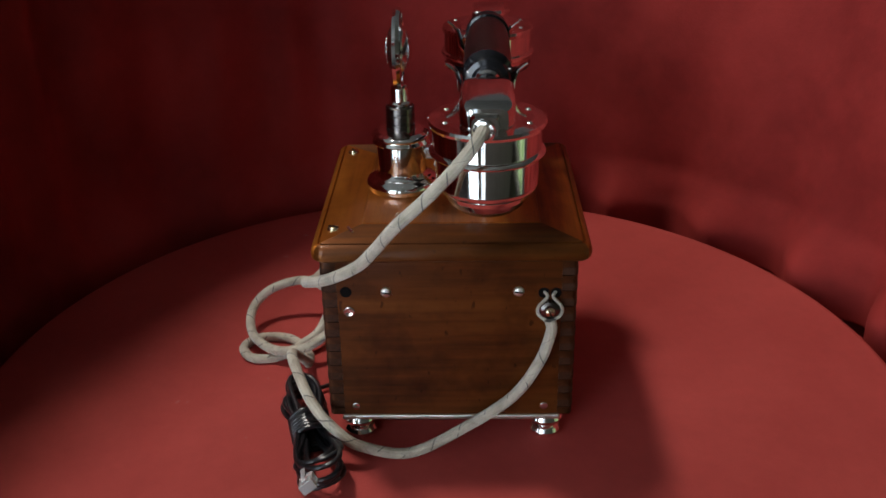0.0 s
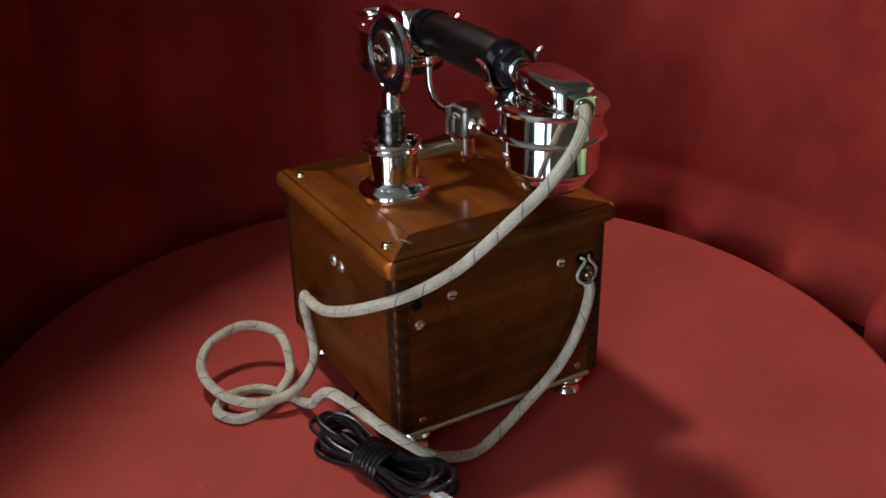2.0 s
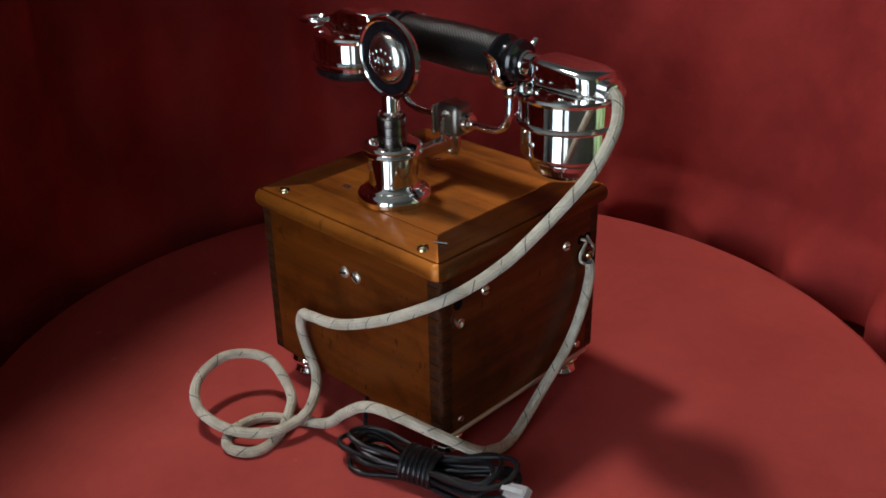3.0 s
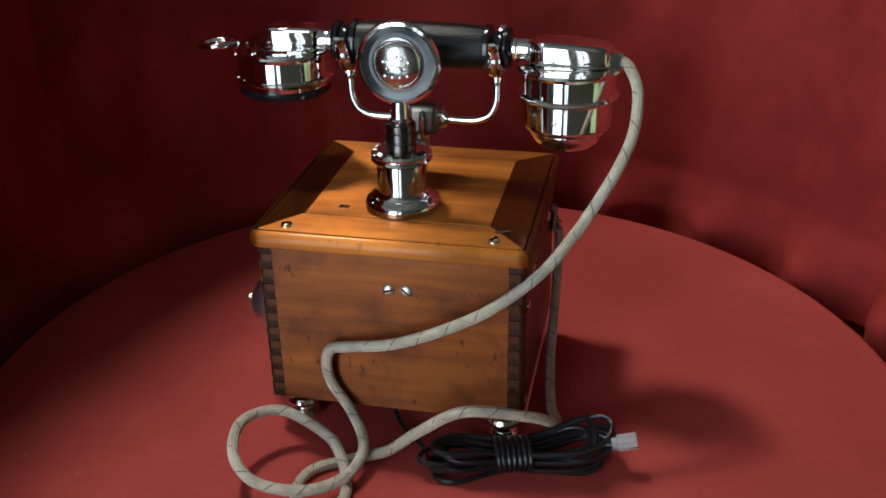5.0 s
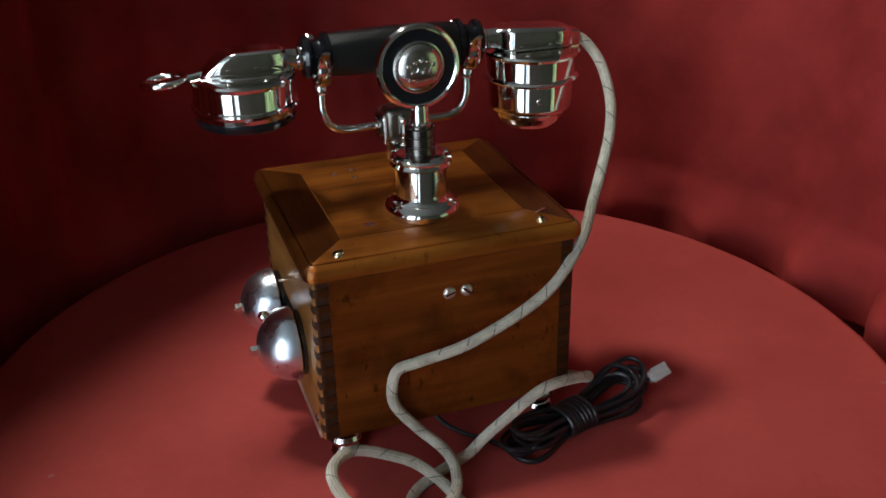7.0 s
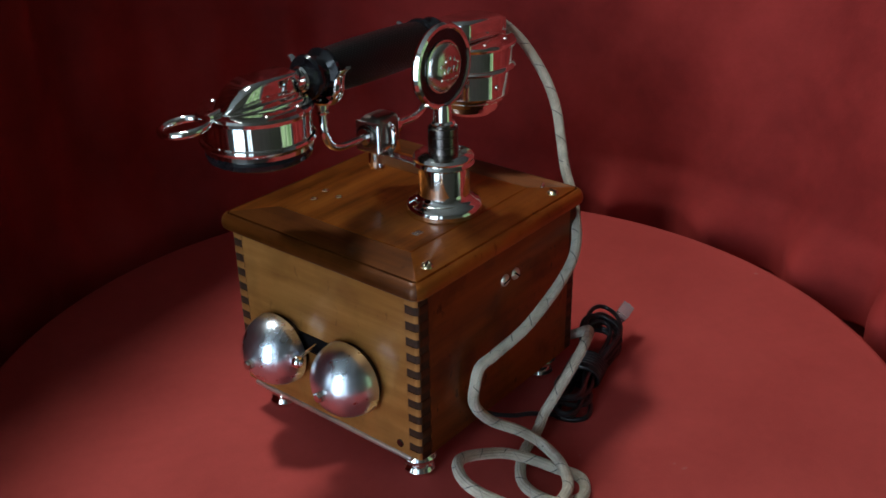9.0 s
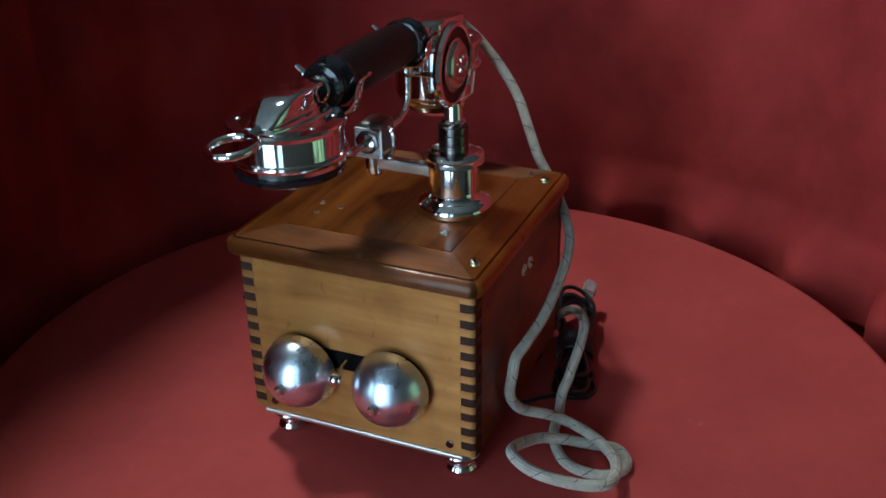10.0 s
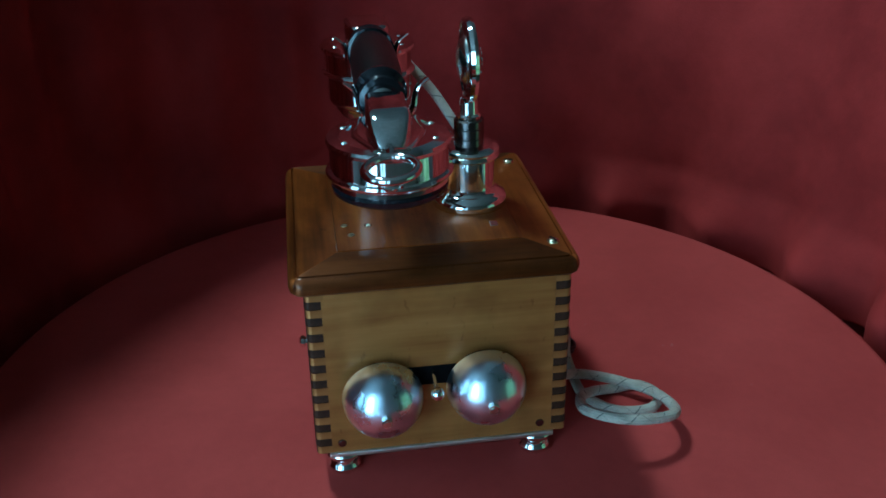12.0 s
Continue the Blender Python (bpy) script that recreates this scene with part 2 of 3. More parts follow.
def spline(points, step):
    """Catmull-Rom curve through the points, resampled to even steps."""
    p = [Vector(q) for q in points]
    p = [2 * p[0] - p[1]] + p + [2 * p[-1] - p[-2]]
    fine = []
    for i in range(1, len(p) - 2):
        for k in range(24):
            t = k / 24
            a, c, d, e = p[i - 1], p[i], p[i + 1], p[i + 2]
            fine.append(0.5 * (2 * c + (d - a) * t + (2 * a - 5 * c + 4 * d - e) * t * t + (3 * c - a - 3 * d + e) * t ** 3))
    fine.append(p[-2])
    out, run = [fine[0]], 0.0
    for a, c in zip(fine[:-1], fine[1:]):
        run += (c - a).length
        if run >= step:
            out.append(c)
            run = 0.0
    if (out[-1] - fine[-1]).length > step * 0.3:
        out.append(fine[-1])
    return out


def tube(path, radius, seg=12, closed=False, bm=None, flat=1.0):
    """A round bar along a path with uv (metres along, turns round). radius may be a list."""
    bm = bm or bmesh.new()
    uv = bm.loops.layers.uv.verify()
    n = len(path)
    path = [Vector(p) for p in path]
    tang = []
    for i in range(n):
        a = path[(i - 1) % n] if closed else path[max(0, i - 1)]
        c = path[(i + 1) % n] if closed else path[min(n - 1, i + 1)]
        tang.append((c - a).normalized())
    side = tang[0].orthogonal().normalized()
    if flat != 1.0:
        side = Vector((0, 0, 1)).cross(tang[0]).normalized()
    rings, runs, run = [], [], 0.0
    for i in range(n):
        side = (side - tang[i] * side.dot(tang[i])).normalized()
        up = tang[i].cross(side)
        r = radius[i] if isinstance(radius, (list, tuple)) else radius
        rings.append([bm.verts.new(path[i] + r * (math.cos(6.283185 * k / seg) * side + flat * math.sin(6.283185 * k / seg) * up)) for k in range(seg)])
        runs.append(run)
        if i < n - 1:
            run += (path[i + 1] - path[i]).length
    last = n if closed else n - 1
    for i in range(last):
        j = (i + 1) % n
        for k in range(seg):
            q = (k + 1) % seg
            f = bm.faces.new((rings[i][k], rings[i][q], rings[j][q], rings[j][k]))
            for loop, (u, w) in zip(f.loops, ((runs[i], k), (runs[i], k + 1), (runs[j] if j else run, k + 1), (runs[j] if j else run, k))):
                loop[uv].uv = (u, w / seg)
    if not closed:
        bm.faces.new(rings[0][::-1]), bm.faces.new(rings[-1])
    return bm


def loft(sections, bm=None):
    """Joins rings of equal count."""
    bm = bm or bmesh.new()
    rings = [[bm.verts.new(v) for v in s] for s in sections]
    n = len(rings[0])
    for a, c in zip(rings[:-1], rings[1:]):
        for k in range(n):
            bm.faces.new((a[k], a[(k + 1) % n], c[(k + 1) % n], c[k]))
    bm.faces.new(rings[0][::-1]), bm.faces.new(rings[-1])
    return bm


def oval(x, yc, half, z0, z1, power=3.0, count=28):
    """A rounded-rectangle section across the x axis."""
    out = []
    for k in range(count):
        a = 6.283185 * k / count
        c, s = math.cos(a), math.sin(a)
        out.append((x, yc + half * math.copysign(abs(c) ** (2 / power), c), (z0 + z1) / 2 + (z1 - z0) / 2 * math.copysign(abs(s) ** (2 / power), s)))
    return out


def screw(parent, place, m, r, mat=BRASS, name="screw", turn=0.5):
    """A slotted round head; m turns its axis from z."""
    bm = lathe([(r * 1.08, -0.0006), (r, 0.0004), (r * 0.86, 0.0010), (r * 0.5, 0.0014), (0, 0.0015)], seg=20)
    bmesh.ops.transform(bm, matrix=Matrix.Translation(place) @ m, verts=bm.verts)
    ob = part(name, bm, mat, parent)
    sl = block(-r * 0.85, r * 0.85, -r * 0.13, r * 0.13, 0.0006, 0.00165)
    bmesh.ops.transform(sl, matrix=Matrix.Translation(place) @ m @ pose(0, 0, 0, 0, 0, math.degrees(turn)), verts=sl.verts)
    part("slot", sl, HOLE, ob, "dark screw slot")
    return ob


TOP = -0.0035          # the turntable's cloth
TOWARD_A, TOWARD_B = pose(0, 0, 0, 90, 0, 0), pose(0, 0, 0, 0, -90, 0)
TOWARD_C, TOWARD_D = pose(0, 0, 0, -90, 0, 0), pose(0, 0, 0, 0, 90, 0)
UP = Matrix.Identity(4)

# ------------------------------------------------------------ the room
ROOM = 2.6


def room():
    h0, h1 = -1.10, 1.95
    tagged(part("floor", block(-ROOM, ROOM, -2.0, ROOM, h0 - 0.1, h0), BOARDS), "dark brown boarded room floor", "floor", kind="structure")
    tagged(part("ceiling", block(-ROOM, ROOM, -ROOM, ROOM, h1, h1 + 0.1), CEILING), "plain plaster ceiling over the room", "ceiling", kind="structure")
    tagged(part("wall_north", block(-ROOM, ROOM, ROOM, ROOM + 0.15, h0, h1), PLASTER), "plain dull plaster room wall", "wall", kind="structure")

    SOUTH = -2.0

    def holed(name, fixed, along, lo, hi, z0, z1):
        """A wall at y or x = fixed with one window opening from lo to hi."""
        bm = bmesh.new()
        spans = lo if isinstance(lo, list) else [(lo, hi)]
        cells, start = [], -ROOM
        for p, q in spans:
            cells += [(start, p, h0, h1), (p, q, h0, z0), (p, q, z1, h1)]
            start = q
        for a0, a1, b0, b1 in cells + [(start, ROOM, h0, h1)]:
            if along == "x":
                block(a0, a1, fixed - 0.15, fixed, b0, b1, bm=bm)
            else:
                block(fixed, fixed + 0.15, a0, a1, b0, b1, bm=bm)
        tagged(part(name, bm, PLASTER), "plain plaster wall with a window opening", "wall", kind="structure")

    holed("wall_south", SOUTH, "x", [(-1.90, -0.75), (-0.55, -0.20)], 0, -1.05, 1.80)
    holed("wall_east", ROOM, "y", -1.85, -0.45, -1.05, 1.1)
    # opening for the added west fill
    holed("wall_west", -ROOM - 0.15, "y", -1.85, -0.95, -0.30, 1.75)

    def window(name, sky, fixed, along, lo, hi, z0, z1, outside):
        ob = tagged(new(name), "white painted window in the room wall", "window", kind="structure")
        mid = (lo + hi) / 2
        bars = [(lo, lo + 0.05, z0, z1), (hi - 0.05, hi, z0, z1), (lo + 0.05, hi - 0.05, z0, z0 + 0.05), (lo + 0.05, hi - 0.05, z1 - 0.05, z1), (mid - 0.03, mid + 0.03, z0 + 0.05, z1 - 0.05),
                (lo + 0.05, mid - 0.03, (z0 + z1) / 2 - 0.02, (z0 + z1) / 2 + 0.02), (mid + 0.03, hi - 0.05, (z0 + z1) / 2 - 0.02, (z0 + z1) / 2 + 0.02)]
        for a0, a1, b0, b1 in bars:
            bm = block(a0, a1, fixed - 0.05, fixed - 0.005, b0, b1, 0.004) if along == "x" else block(fixed + 0.005, fixed + 0.05, a0, a1, b0, b1, 0.004)
            part("window_frame", bm, WHITE, ob)
        s = 0.3
        bm = block(lo - s, hi + s, outside - 0.02, outside, z0 - s, z1 + s) if along == "x" else block(outside, outside + 0.02, lo - s, hi + s, z0 - s, z1 + s)
        tagged(part("backdrop_" + name, bm, sky), "daylight seen outside the window", "backdrop", kind="structure")

    window("window_1", SKY, SOUTH, "x", -1.90, -0.75, -1.05, 1.80, SOUTH - 0.5)
    window("window_3", SHADED, SOUTH, "x", -0.55, -0.20, -1.05, 1.80, SOUTH - 0.45)
    # the west one is an added fill that brightens the backrest's right side
    window("fill_window_4", SHADED, -ROOM - 0.10, "y", -1.85, -0.95, -0.30, 1.75, -ROOM - 0.6)
    window("window_2", GARDEN, ROOM, "y", -1.85, -0.45, -1.05, 1.1, ROOM + 0.5)


def backrest():
    """A tall concave shell of red velvet, gathered in soft vertical folds, with a puckered seam at its foot."""
    bm = bmesh.new()
    cols, rows = 260, 70
    grid = []
    for j in range(rows + 1):
        row = []
        for i in range(cols + 1):
            a = radians(-16 + 230 * i / cols)
            deg = math.degrees(a)
            left = max(0.0, min(1.0, (deg - 78) / 40))
            # unseen left rim and wrap: raised to shade the left, lowered for west fill
            tall = 0.42 + 0.13 * left - 0.20 * max(0.0, min(1.0, (deg - 172) / 36))
            z = -0.03 + (tall + 0.03) * (j / rows) ** 1.3
            r = 0.318 + 0.015 * min(1.0, max(0.0, z) / 0.03) + 0.12 * max(0.0, z) * max(0.0, min(1.0, (95 - deg) / 50))
            r += left * 0.006 * math.sin(a * 31 + 1.5 * math.sin(a * 7)) * min(1, 0.3 + max(0, z) / 0.1)
            r += 0.007 * noise.noise((math.cos(a) * 6, math.sin(a) * 6, z * 6)) + 0.003 * noise.noise((math.cos(a) * 15, math.sin(a) * 15, z * 15 + 4))
            right = 1.0 - left
            foot = math.exp(-max(0.0, z - 0.004) / 0.022)
            r += right * foot * 0.014 * math.sin(a * 23 + 0.8 * math.sin(a * 5))
            r -= right * 0.0015 * math.exp(-((z - 0.05) / 0.03) ** 2) * math.sin(a * 23 + 2.2)
            row.append(bm.verts.new((r * math.cos(a), r * math.sin(a), z)))
        grid.append(row)
    for j in range(rows):
        for i in range(cols):
            bm.faces.new((grid[j][i], grid[j][i + 1], grid[j + 1][i + 1], grid[j + 1][i]))
    ob = part("curved_backrest", bm, VELVET)
    mod = ob.modifiers.new("thick", "SOLIDIFY")
    mod.thickness, mod.offset = 0.03, 1.0
    tagged(ob, "tall curved red velvet backrest with soft folds, behind the turntable", "backrest")
    base = lathe([(0.30, -1.10), (0.37, -1.10), (0.37, -0.06), (0.355, -0.04), (0.30, -0.04)], seg=64)
    tagged(part("round_pedestal", base, VELVET), "round red covered pedestal standing under the turntable", "pedestal")


def turntable():
    ob = tagged(new("round_turntable"), "large round turntable covered in bright red felt", "turntable")
    r = 0.2925
    top = [(0, TOP - 0.010), (r - 0.0045, TOP - 0.010), (r - 0.0015, TOP - 0.0040), (r - 0.0012, TOP - 0.0012), (r - 0.004, TOP)]
    top += [(r * k / 12, TOP) for k in range(11, 0, -1)] + [(0, TOP)]
    part("top", lathe(top, seg=160), RED, ob)
    band = [(r - 0.02, TOP - 0.026), (r - 0.004, TOP - 0.026), (r, TOP - 0.022), (r, TOP - 0.0055), (r - 0.0008, TOP - 0.0045), (r - 0.002, TOP - 0.0106), (r - 0.02, TOP - 0.0106), (r - 0.02, TOP - 0.026)]
    part("edge_band", lathe(band, seg=160), RED, ob, "red felt band round the edge")
    return ob


# ------------------------------------------------------------ telephone
X0, X1, Y0, Y1 = -0.0865, 0.0617, -0.0597, 0.0780   # case faces B, D, A, C
Z0, Z1 = 0.0178, 0.1162                              # case bottom and top
CX, CY = -0.0133, -0.0185                            # column
HUB = Vector((-0.0100, 0.0295, 0.1632))
HY, HZ = 0.0290, 0.2066                              # handset axis


def telephone():
    ob = tagged(new("desk_telephone"), "antique wooden box telephone with nickel column and two bells", "telephone")
    t = 0.0085
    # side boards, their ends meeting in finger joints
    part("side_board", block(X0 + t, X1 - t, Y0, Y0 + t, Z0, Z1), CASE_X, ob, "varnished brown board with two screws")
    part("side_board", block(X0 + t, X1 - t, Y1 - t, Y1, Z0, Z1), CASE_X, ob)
    part("side_board", block(X0, X0 + t, Y0 + t, Y1 - t, Z0, Z1), LIT_Y, ob, "honey-coloured board behind the bells, lightened as if lit")
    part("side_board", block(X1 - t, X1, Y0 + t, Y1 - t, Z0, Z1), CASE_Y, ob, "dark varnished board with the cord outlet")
    n = 21
    dz = (Z1 - Z0) / n
    for cx, cy, pale in ((X0, Y0, True), (X0, Y1 - t, True), (X1 - t, Y0, False), (X1 - t, Y1 - t, False)):
        meshes = []
        for kind in (0, 1):
            bm = block(-t / 2, t / 2, -t / 2, t / 2, -dz / 2 + 0.0001, dz / 2 - 0.0001)
            ox, oy = (-1 if cx == X0 else 1), (-1 if cy == Y0 else 1)
            outer = [e for e in bm.edges if all(v.co.x * ox > 0 and v.co.y * oy > 0 for v in e.verts)]
            bmesh.ops.bevel(bm, geom=outer, offset=0.0026, segments=3, profile=0.5, affect="EDGES")
            bmesh.ops.recalc_face_normals(bm, faces=bm.faces)
            for f in bm.faces:
                across = 0 if abs(f.normal.x) > 0.5 else 1
                f.material_index = 2 if across == kind else across
            if pale and kind == 0:
                mats = [LIT_END, CORNER, END]
            else:
                mats = [LIT_END if pale else CORNER, CORNER, SOFT_END]
            meshes.append(mesh_of("finger", bm, mats))
        for k in range(n):
            f = new("finger", meshes[(k + 1) % 2])
            sx = -0.0001 if k % 2 else 0.0002
            f.location = (cx + t / 2 + (-sx if cx == X0 else sx), cy + t / 2 + (-sx if cy == Y0 else sx) * -1, Z0 + dz * (k + 0.5))
            f.parent = ob
    part("inner_floor", block(X0 + t, X1 - t, Y0 + t, Y1 - t, Z0, Z0 + 0.005), END, ob)

    # base plate and feet
    part("base_plate", block(X0 - 0.0010, X1 + 0.0010, Y0 + 0.0070, Y1 - 0.0070, 0.0144, 0.0176, 0.0010), STEEL, ob, "nickel-plated base plate")
    foot = [(0, TOP), (0.0072, TOP), (0.0088, TOP + 0.0022), (0.0090, TOP + 0.004), (0.0076, TOP + 0.0062), (0.0060, TOP + 0.0072), (0.0066, TOP + 0.0088),
            (0.0098, TOP + 0.0105), (0.0104, TOP + 0.0128), (0.0092, TOP + 0.0152), (0.006, TOP + 0.0174), (0, TOP + 0.0174)]
    for fx, fy in ((0.0490, -0.0440), (0.0490, 0.0640), (-0.0722, -0.0455), (-0.0722, 0.0632)):
        part("foot", lathe(foot, Matrix.Translation((fx, fy, 0)), 32), CHROME, ob, "turned nickel foot")

    # lid: four mitred boards with a rounded edge round a middle panel
    ax, bx, ay, by = X0 - 0.0045, X1 + 0.0040, Y0 - 0.0042, Y1 + 0.0070
    za, zb, w = 0.1160, 0.1278, 0.0205
    prof = [(0.0, za), (-0.0030, za), (-0.0048, za + 0.0016), (-0.0054, za + 0.0044), (-0.0048, za + 0.0070), (-0.0036, za + 0.0086), (-0.0022, za + 0.0094), (-0.0014, za + 0.0096), (-0.0012, za + 0.0082), (-0.0005, za + 0.0082), (-0.0003, za + 0.0100), (0.0002, za + 0.0102),
            (w - 0.001, zb - 0.0002), (w, zb - 0.0004), (w, za)]
    prof = [(p + 0.0054, z) for p, z in prof]
    R = 0.0075
    corners = [((ax, ay), (1, 1), 225), ((bx, ay), (-1, 1), 315), ((bx, by), (-1, -1), 45), ((ax, by), (1, -1), 135)]
    for k in range(4):
        rings = []
        for (cx, cy), (sx, sy), mid, sweep in ((*corners[k], (0, 15, 30, 45)), (*corners[(k + 1) % 4], (-45, -30, -15, 0))):
            for da in sweep:
                a = radians(mid + da)
                rings.append([(cx + sx * R + (R - p) * math.cos(a), cy + sy * R + (R - p) * math.sin(a), z) if p < R else (cx + sx * p, cy + sy * p, z) for p, z in prof])
        bm = loft(rings)
        bmesh.ops.remove_doubles(bm, verts=bm.verts, dist=0.00005)
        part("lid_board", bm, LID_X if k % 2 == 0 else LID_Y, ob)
    wi = w + 0.0054
    part("lid_panel", block(ax + wi + 0.0002, bx - wi - 0.0002, ay + wi + 0.0002, by - wi - 0.0002, za, zb, 0.0003, 1), LID_X, ob, "orange-brown varnished middle panel of the lid")
    screw(ob, (-0.0703, -0.0530, 0.1268), UP, 0.0032, BRASS, turn=0.4)
    screw(ob, (0.0440, -0.0530, 0.1268), UP, 0.0032, BRASS, turn=1.2)
    for x, y in ((-0.0342, 0.0537), (-0.0464, 0.0506), (-0.036, 0.041)):
        part("plug_hole", lathe([(0.0022, 0.1272), (0.0022, 0.12795), (0.0015, 0.12815), (0.0012, 0.1279), (0, 0.1279)], Matrix.Translation((x, y, 0)), 16), BRASS, ob)
    part("inlay", block(-0.0487, -0.0427, -0.0285, -0.0240, 0.1275, 0.1280, 0.0003, 1), DULL, ob, "small worn metal inlay")
    bm = block(-0.004, 0.004, -0.0007, 0.0007, 0.1275, 0.1283, 0.0003, 1)
    bmesh.ops.transform(bm, matrix=pose(0.0475, -0.0435, 0, 0, 0, 25), verts=bm.verts)
    part("inlay", bm, DULL, ob)

    # case screws
    screw(ob, (-0.0124, Y0 - 0.0002, 0.0958), TOWARD_A, 0.0034, STEEL, turn=0.3)
    screw(ob, (-0.0026, Y0 - 0.0002, 0.0958), TOWARD_A, 0.0034, STEEL, turn=-0.7)
    for y, z, r in ((-0.0246, 0.0974, 0.0028), (0.0465, 0.0974, 0.0028)):
        screw(ob, (X1 + 0.0002, y, z), TOWARD_D, r, STEEL, turn=1.4)
    d = lambda y, z: Matrix.Translation((X1, y, z)) @ TOWARD_D
    part("hole", lathe([(0.0032, 0.0), (0.0032, 0.0003), (0, 0.0003)], d(-0.0462, 0.0975), 20), HOLE, ob)
    part("grommet", lathe([(0.0030, 0), (0.0030, 0.0008), (0.0024, 0.0012), (0.0014, 0.0008), (0.0014, 0.0003), (0, 0.0003)], d(-0.0450, 0.0856), 20), DULL, ob)
    part("hole", lathe([(0.0030, 0.0), (0.0030, 0.0003), (0, 0.0003)], d(0.0600, 0.0965), 20), HOLE, ob)
    part("hole", lathe([(0.0030, 0.0), (0.0030, 0.0003), (0, 0.0003)], d(0.0665, 0.0965), 20), HOLE, ob)
    for z in (0.0235,):
        for m, mat in ((Matrix.Translation((X0, -0.0448, z)) @ TOWARD_B, DARKMETAL), (Matrix.Translation((X0, 0.0640, z)) @ TOWARD_B, DARKMETAL), (d(-0.0445, z), DULL), (d(0.0620, z), DULL)):
            part("bottom_screw", lathe([(0.0024, 0), (0.0022, 0.0006), (0.0014, 0.0009), (0, 0.0007)], m, 18), mat, ob)
    # outlet terminal
    part("terminal", lathe([(0.0056, 0), (0.0060, 0.0012), (0.0052, 0.0030), (0.0034, 0.0036), (0.0034, 0.0046), (0, 0.0048)], d(0.0632, 0.0868), 28), DARKMETAL, ob, "dark terminal washer")
    screw(ob, (X1 + 0.0046, 0.0632, 0.0868), TOWARD_D, 0.0026, BRASS)
    for s in (-1, 1):
        path = spline([(X1, 0.0632 + s * 0.0030, 0.0970), (X1 + 0.0030, 0.0632 + s * 0.0016, 0.0955), (X1 + 0.0030, 0.0632 + s * 0.0062, 0.0895),
                       (X1 + 0.0028, 0.0632 + s * 0.0060, 0.0845), (X1 + 0.0034, 0.0632 + s * 0.0020, 0.0812), (X1 + 0.0040, 0.0632, 0.0800)], 0.0008)
        part("lead_wire", tube(path, 0.0009, 8), BRAID, ob, "thin braided lead")
    part("knob", lathe([(0.0024, 0), (0.0024, 0.001), (0.0030, 0.0014), (0.0030, 0.0030), (0.002, 0.0038), (0, 0.0039)], Matrix.Translation((-0.0790, Y1, 0.0850)) @ TOWARD_C, 20), CHROME, ob)

    # bells on the lightened board
    for y, z in ((0.0412, 0.0536), (-0.0138, 0.0553)):
        m = Matrix.Translation((X0, y, z)) @ TOWARD_B
        part("bell_mount", lathe([(0.0190, 0.0), (0.0190, 0.0025), (0.006, 0.0045), (0.005, 0.02), (0, 0.02)], m, 40), EBONITE, ob, "black mount behind the bell")
        prof = [(0.0200, 0.0040), (0.0209, 0.0038), (0.0214, 0.0044)]
        prof += [(0.0212 * math.cos(a), 0.0052 + 0.0205 * math.sin(a)) for a in [radians(6 + 5.6 * k) for k in range(15)]] + [(0, 0.0258)]
        prof = [(0.0, 0.022), (0.016, 0.014), (0.0199, 0.0048)] + prof
        gong = part("bell", lathe(prof, m, 64), BELLMETAL, ob, "brushed nickel dome bell")
        part("nut", lathe([(0.0030, 0.0252), (0.0030, 0.0285), (0.0022, 0.0296), (0, 0.0297)], m, 6), DULL, gong)
    part("clapper_slot", block(X0 - 0.0004, X0 + 0.001, 0.0010, 0.0290, 0.0560, 0.0675, 0.0003, 1), HOLE, ob, "dark slot for the clapper")
    cl = part("clapper_rod", tube(spline([(X0 + 0.001, 0.0140, 0.0640), (X0 - 0.008, 0.0140, 0.0630), (X0 - 0.0155, 0.0137, 0.0604)], 0.002), 0.0010, 8), DULL, ob)
    bm = bmesh.new()
    bmesh.ops.create_uvsphere(bm, u_segments=20, v_segments=12, radius=0.0036, matrix=Matrix.Translation((X0 - 0.0160, 0.0137, 0.0603)))
    part("clapper_ball", bm, CHROME, cl)

    # column
    c = Matrix.Translation((CX, CY, 0))
    part("column_base", lathe([(0.0208, 0.1279), (0.0212, 0.1286), (0.0212, 0.1314), (0.0206, 0.1329), (0.0195, 0.1340), (0.0182, 0.1345), (0.0176, 0.1353), (0.0168, 0.1358), (0.0160, 0.1362), (0.0152, 0.1372), (0.0144, 0.1386), (0, 0.1386)], c, 64), CHROME, ob, "stepped nickel column base")
    part("column", lathe([(0.0143, 0.1379), (0.0141, 0.1400), (0.0141, 0.1556), (0, 0.1556)], c, 64), CHROME, ob)
    part("column_ring", lathe([(0.0141, 0.1550), (0.0162, 0.1556), (0.0170, 0.1566), (0.0162, 0.1577), (0.0158, 0.1583), (0.0166, 0.1590), (0.0168, 0.1600), (0.0158, 0.1612), (0.0128, 0.1622), (0.0084, 0.1626), (0, 0.1626)], c, 64), CHROME, ob)
    neck = [(0.0084, 0.1620), (0.0083, 0.1662), (0.0079, 0.1666), (0.0079, 0.1674), (0.0083, 0.1678), (0.0083, 0.1718), (0.0079, 0.1722), (0.0079, 0.1730), (0.0083, 0.1734)]
    part("neck", lathe(neck + [(0.0083, 0.1765), (0.0074, 0.1772), (0, 0.1772)], c, 40), DARKMETAL, ob, "dark ribbed metal neck")
    part("stem", lathe([(0.0064, 0.1770), (0.0066, 0.1790), (0.0052, 0.1800), (0.0050, 0.1870), (0.0042, 0.1890), (0, 0.1890)], c, 32), CHROME, ob)
    # round badge
    bz = 0.2094
    m = Matrix.Translation((CX, CY, bz)) @ TOWARD_A
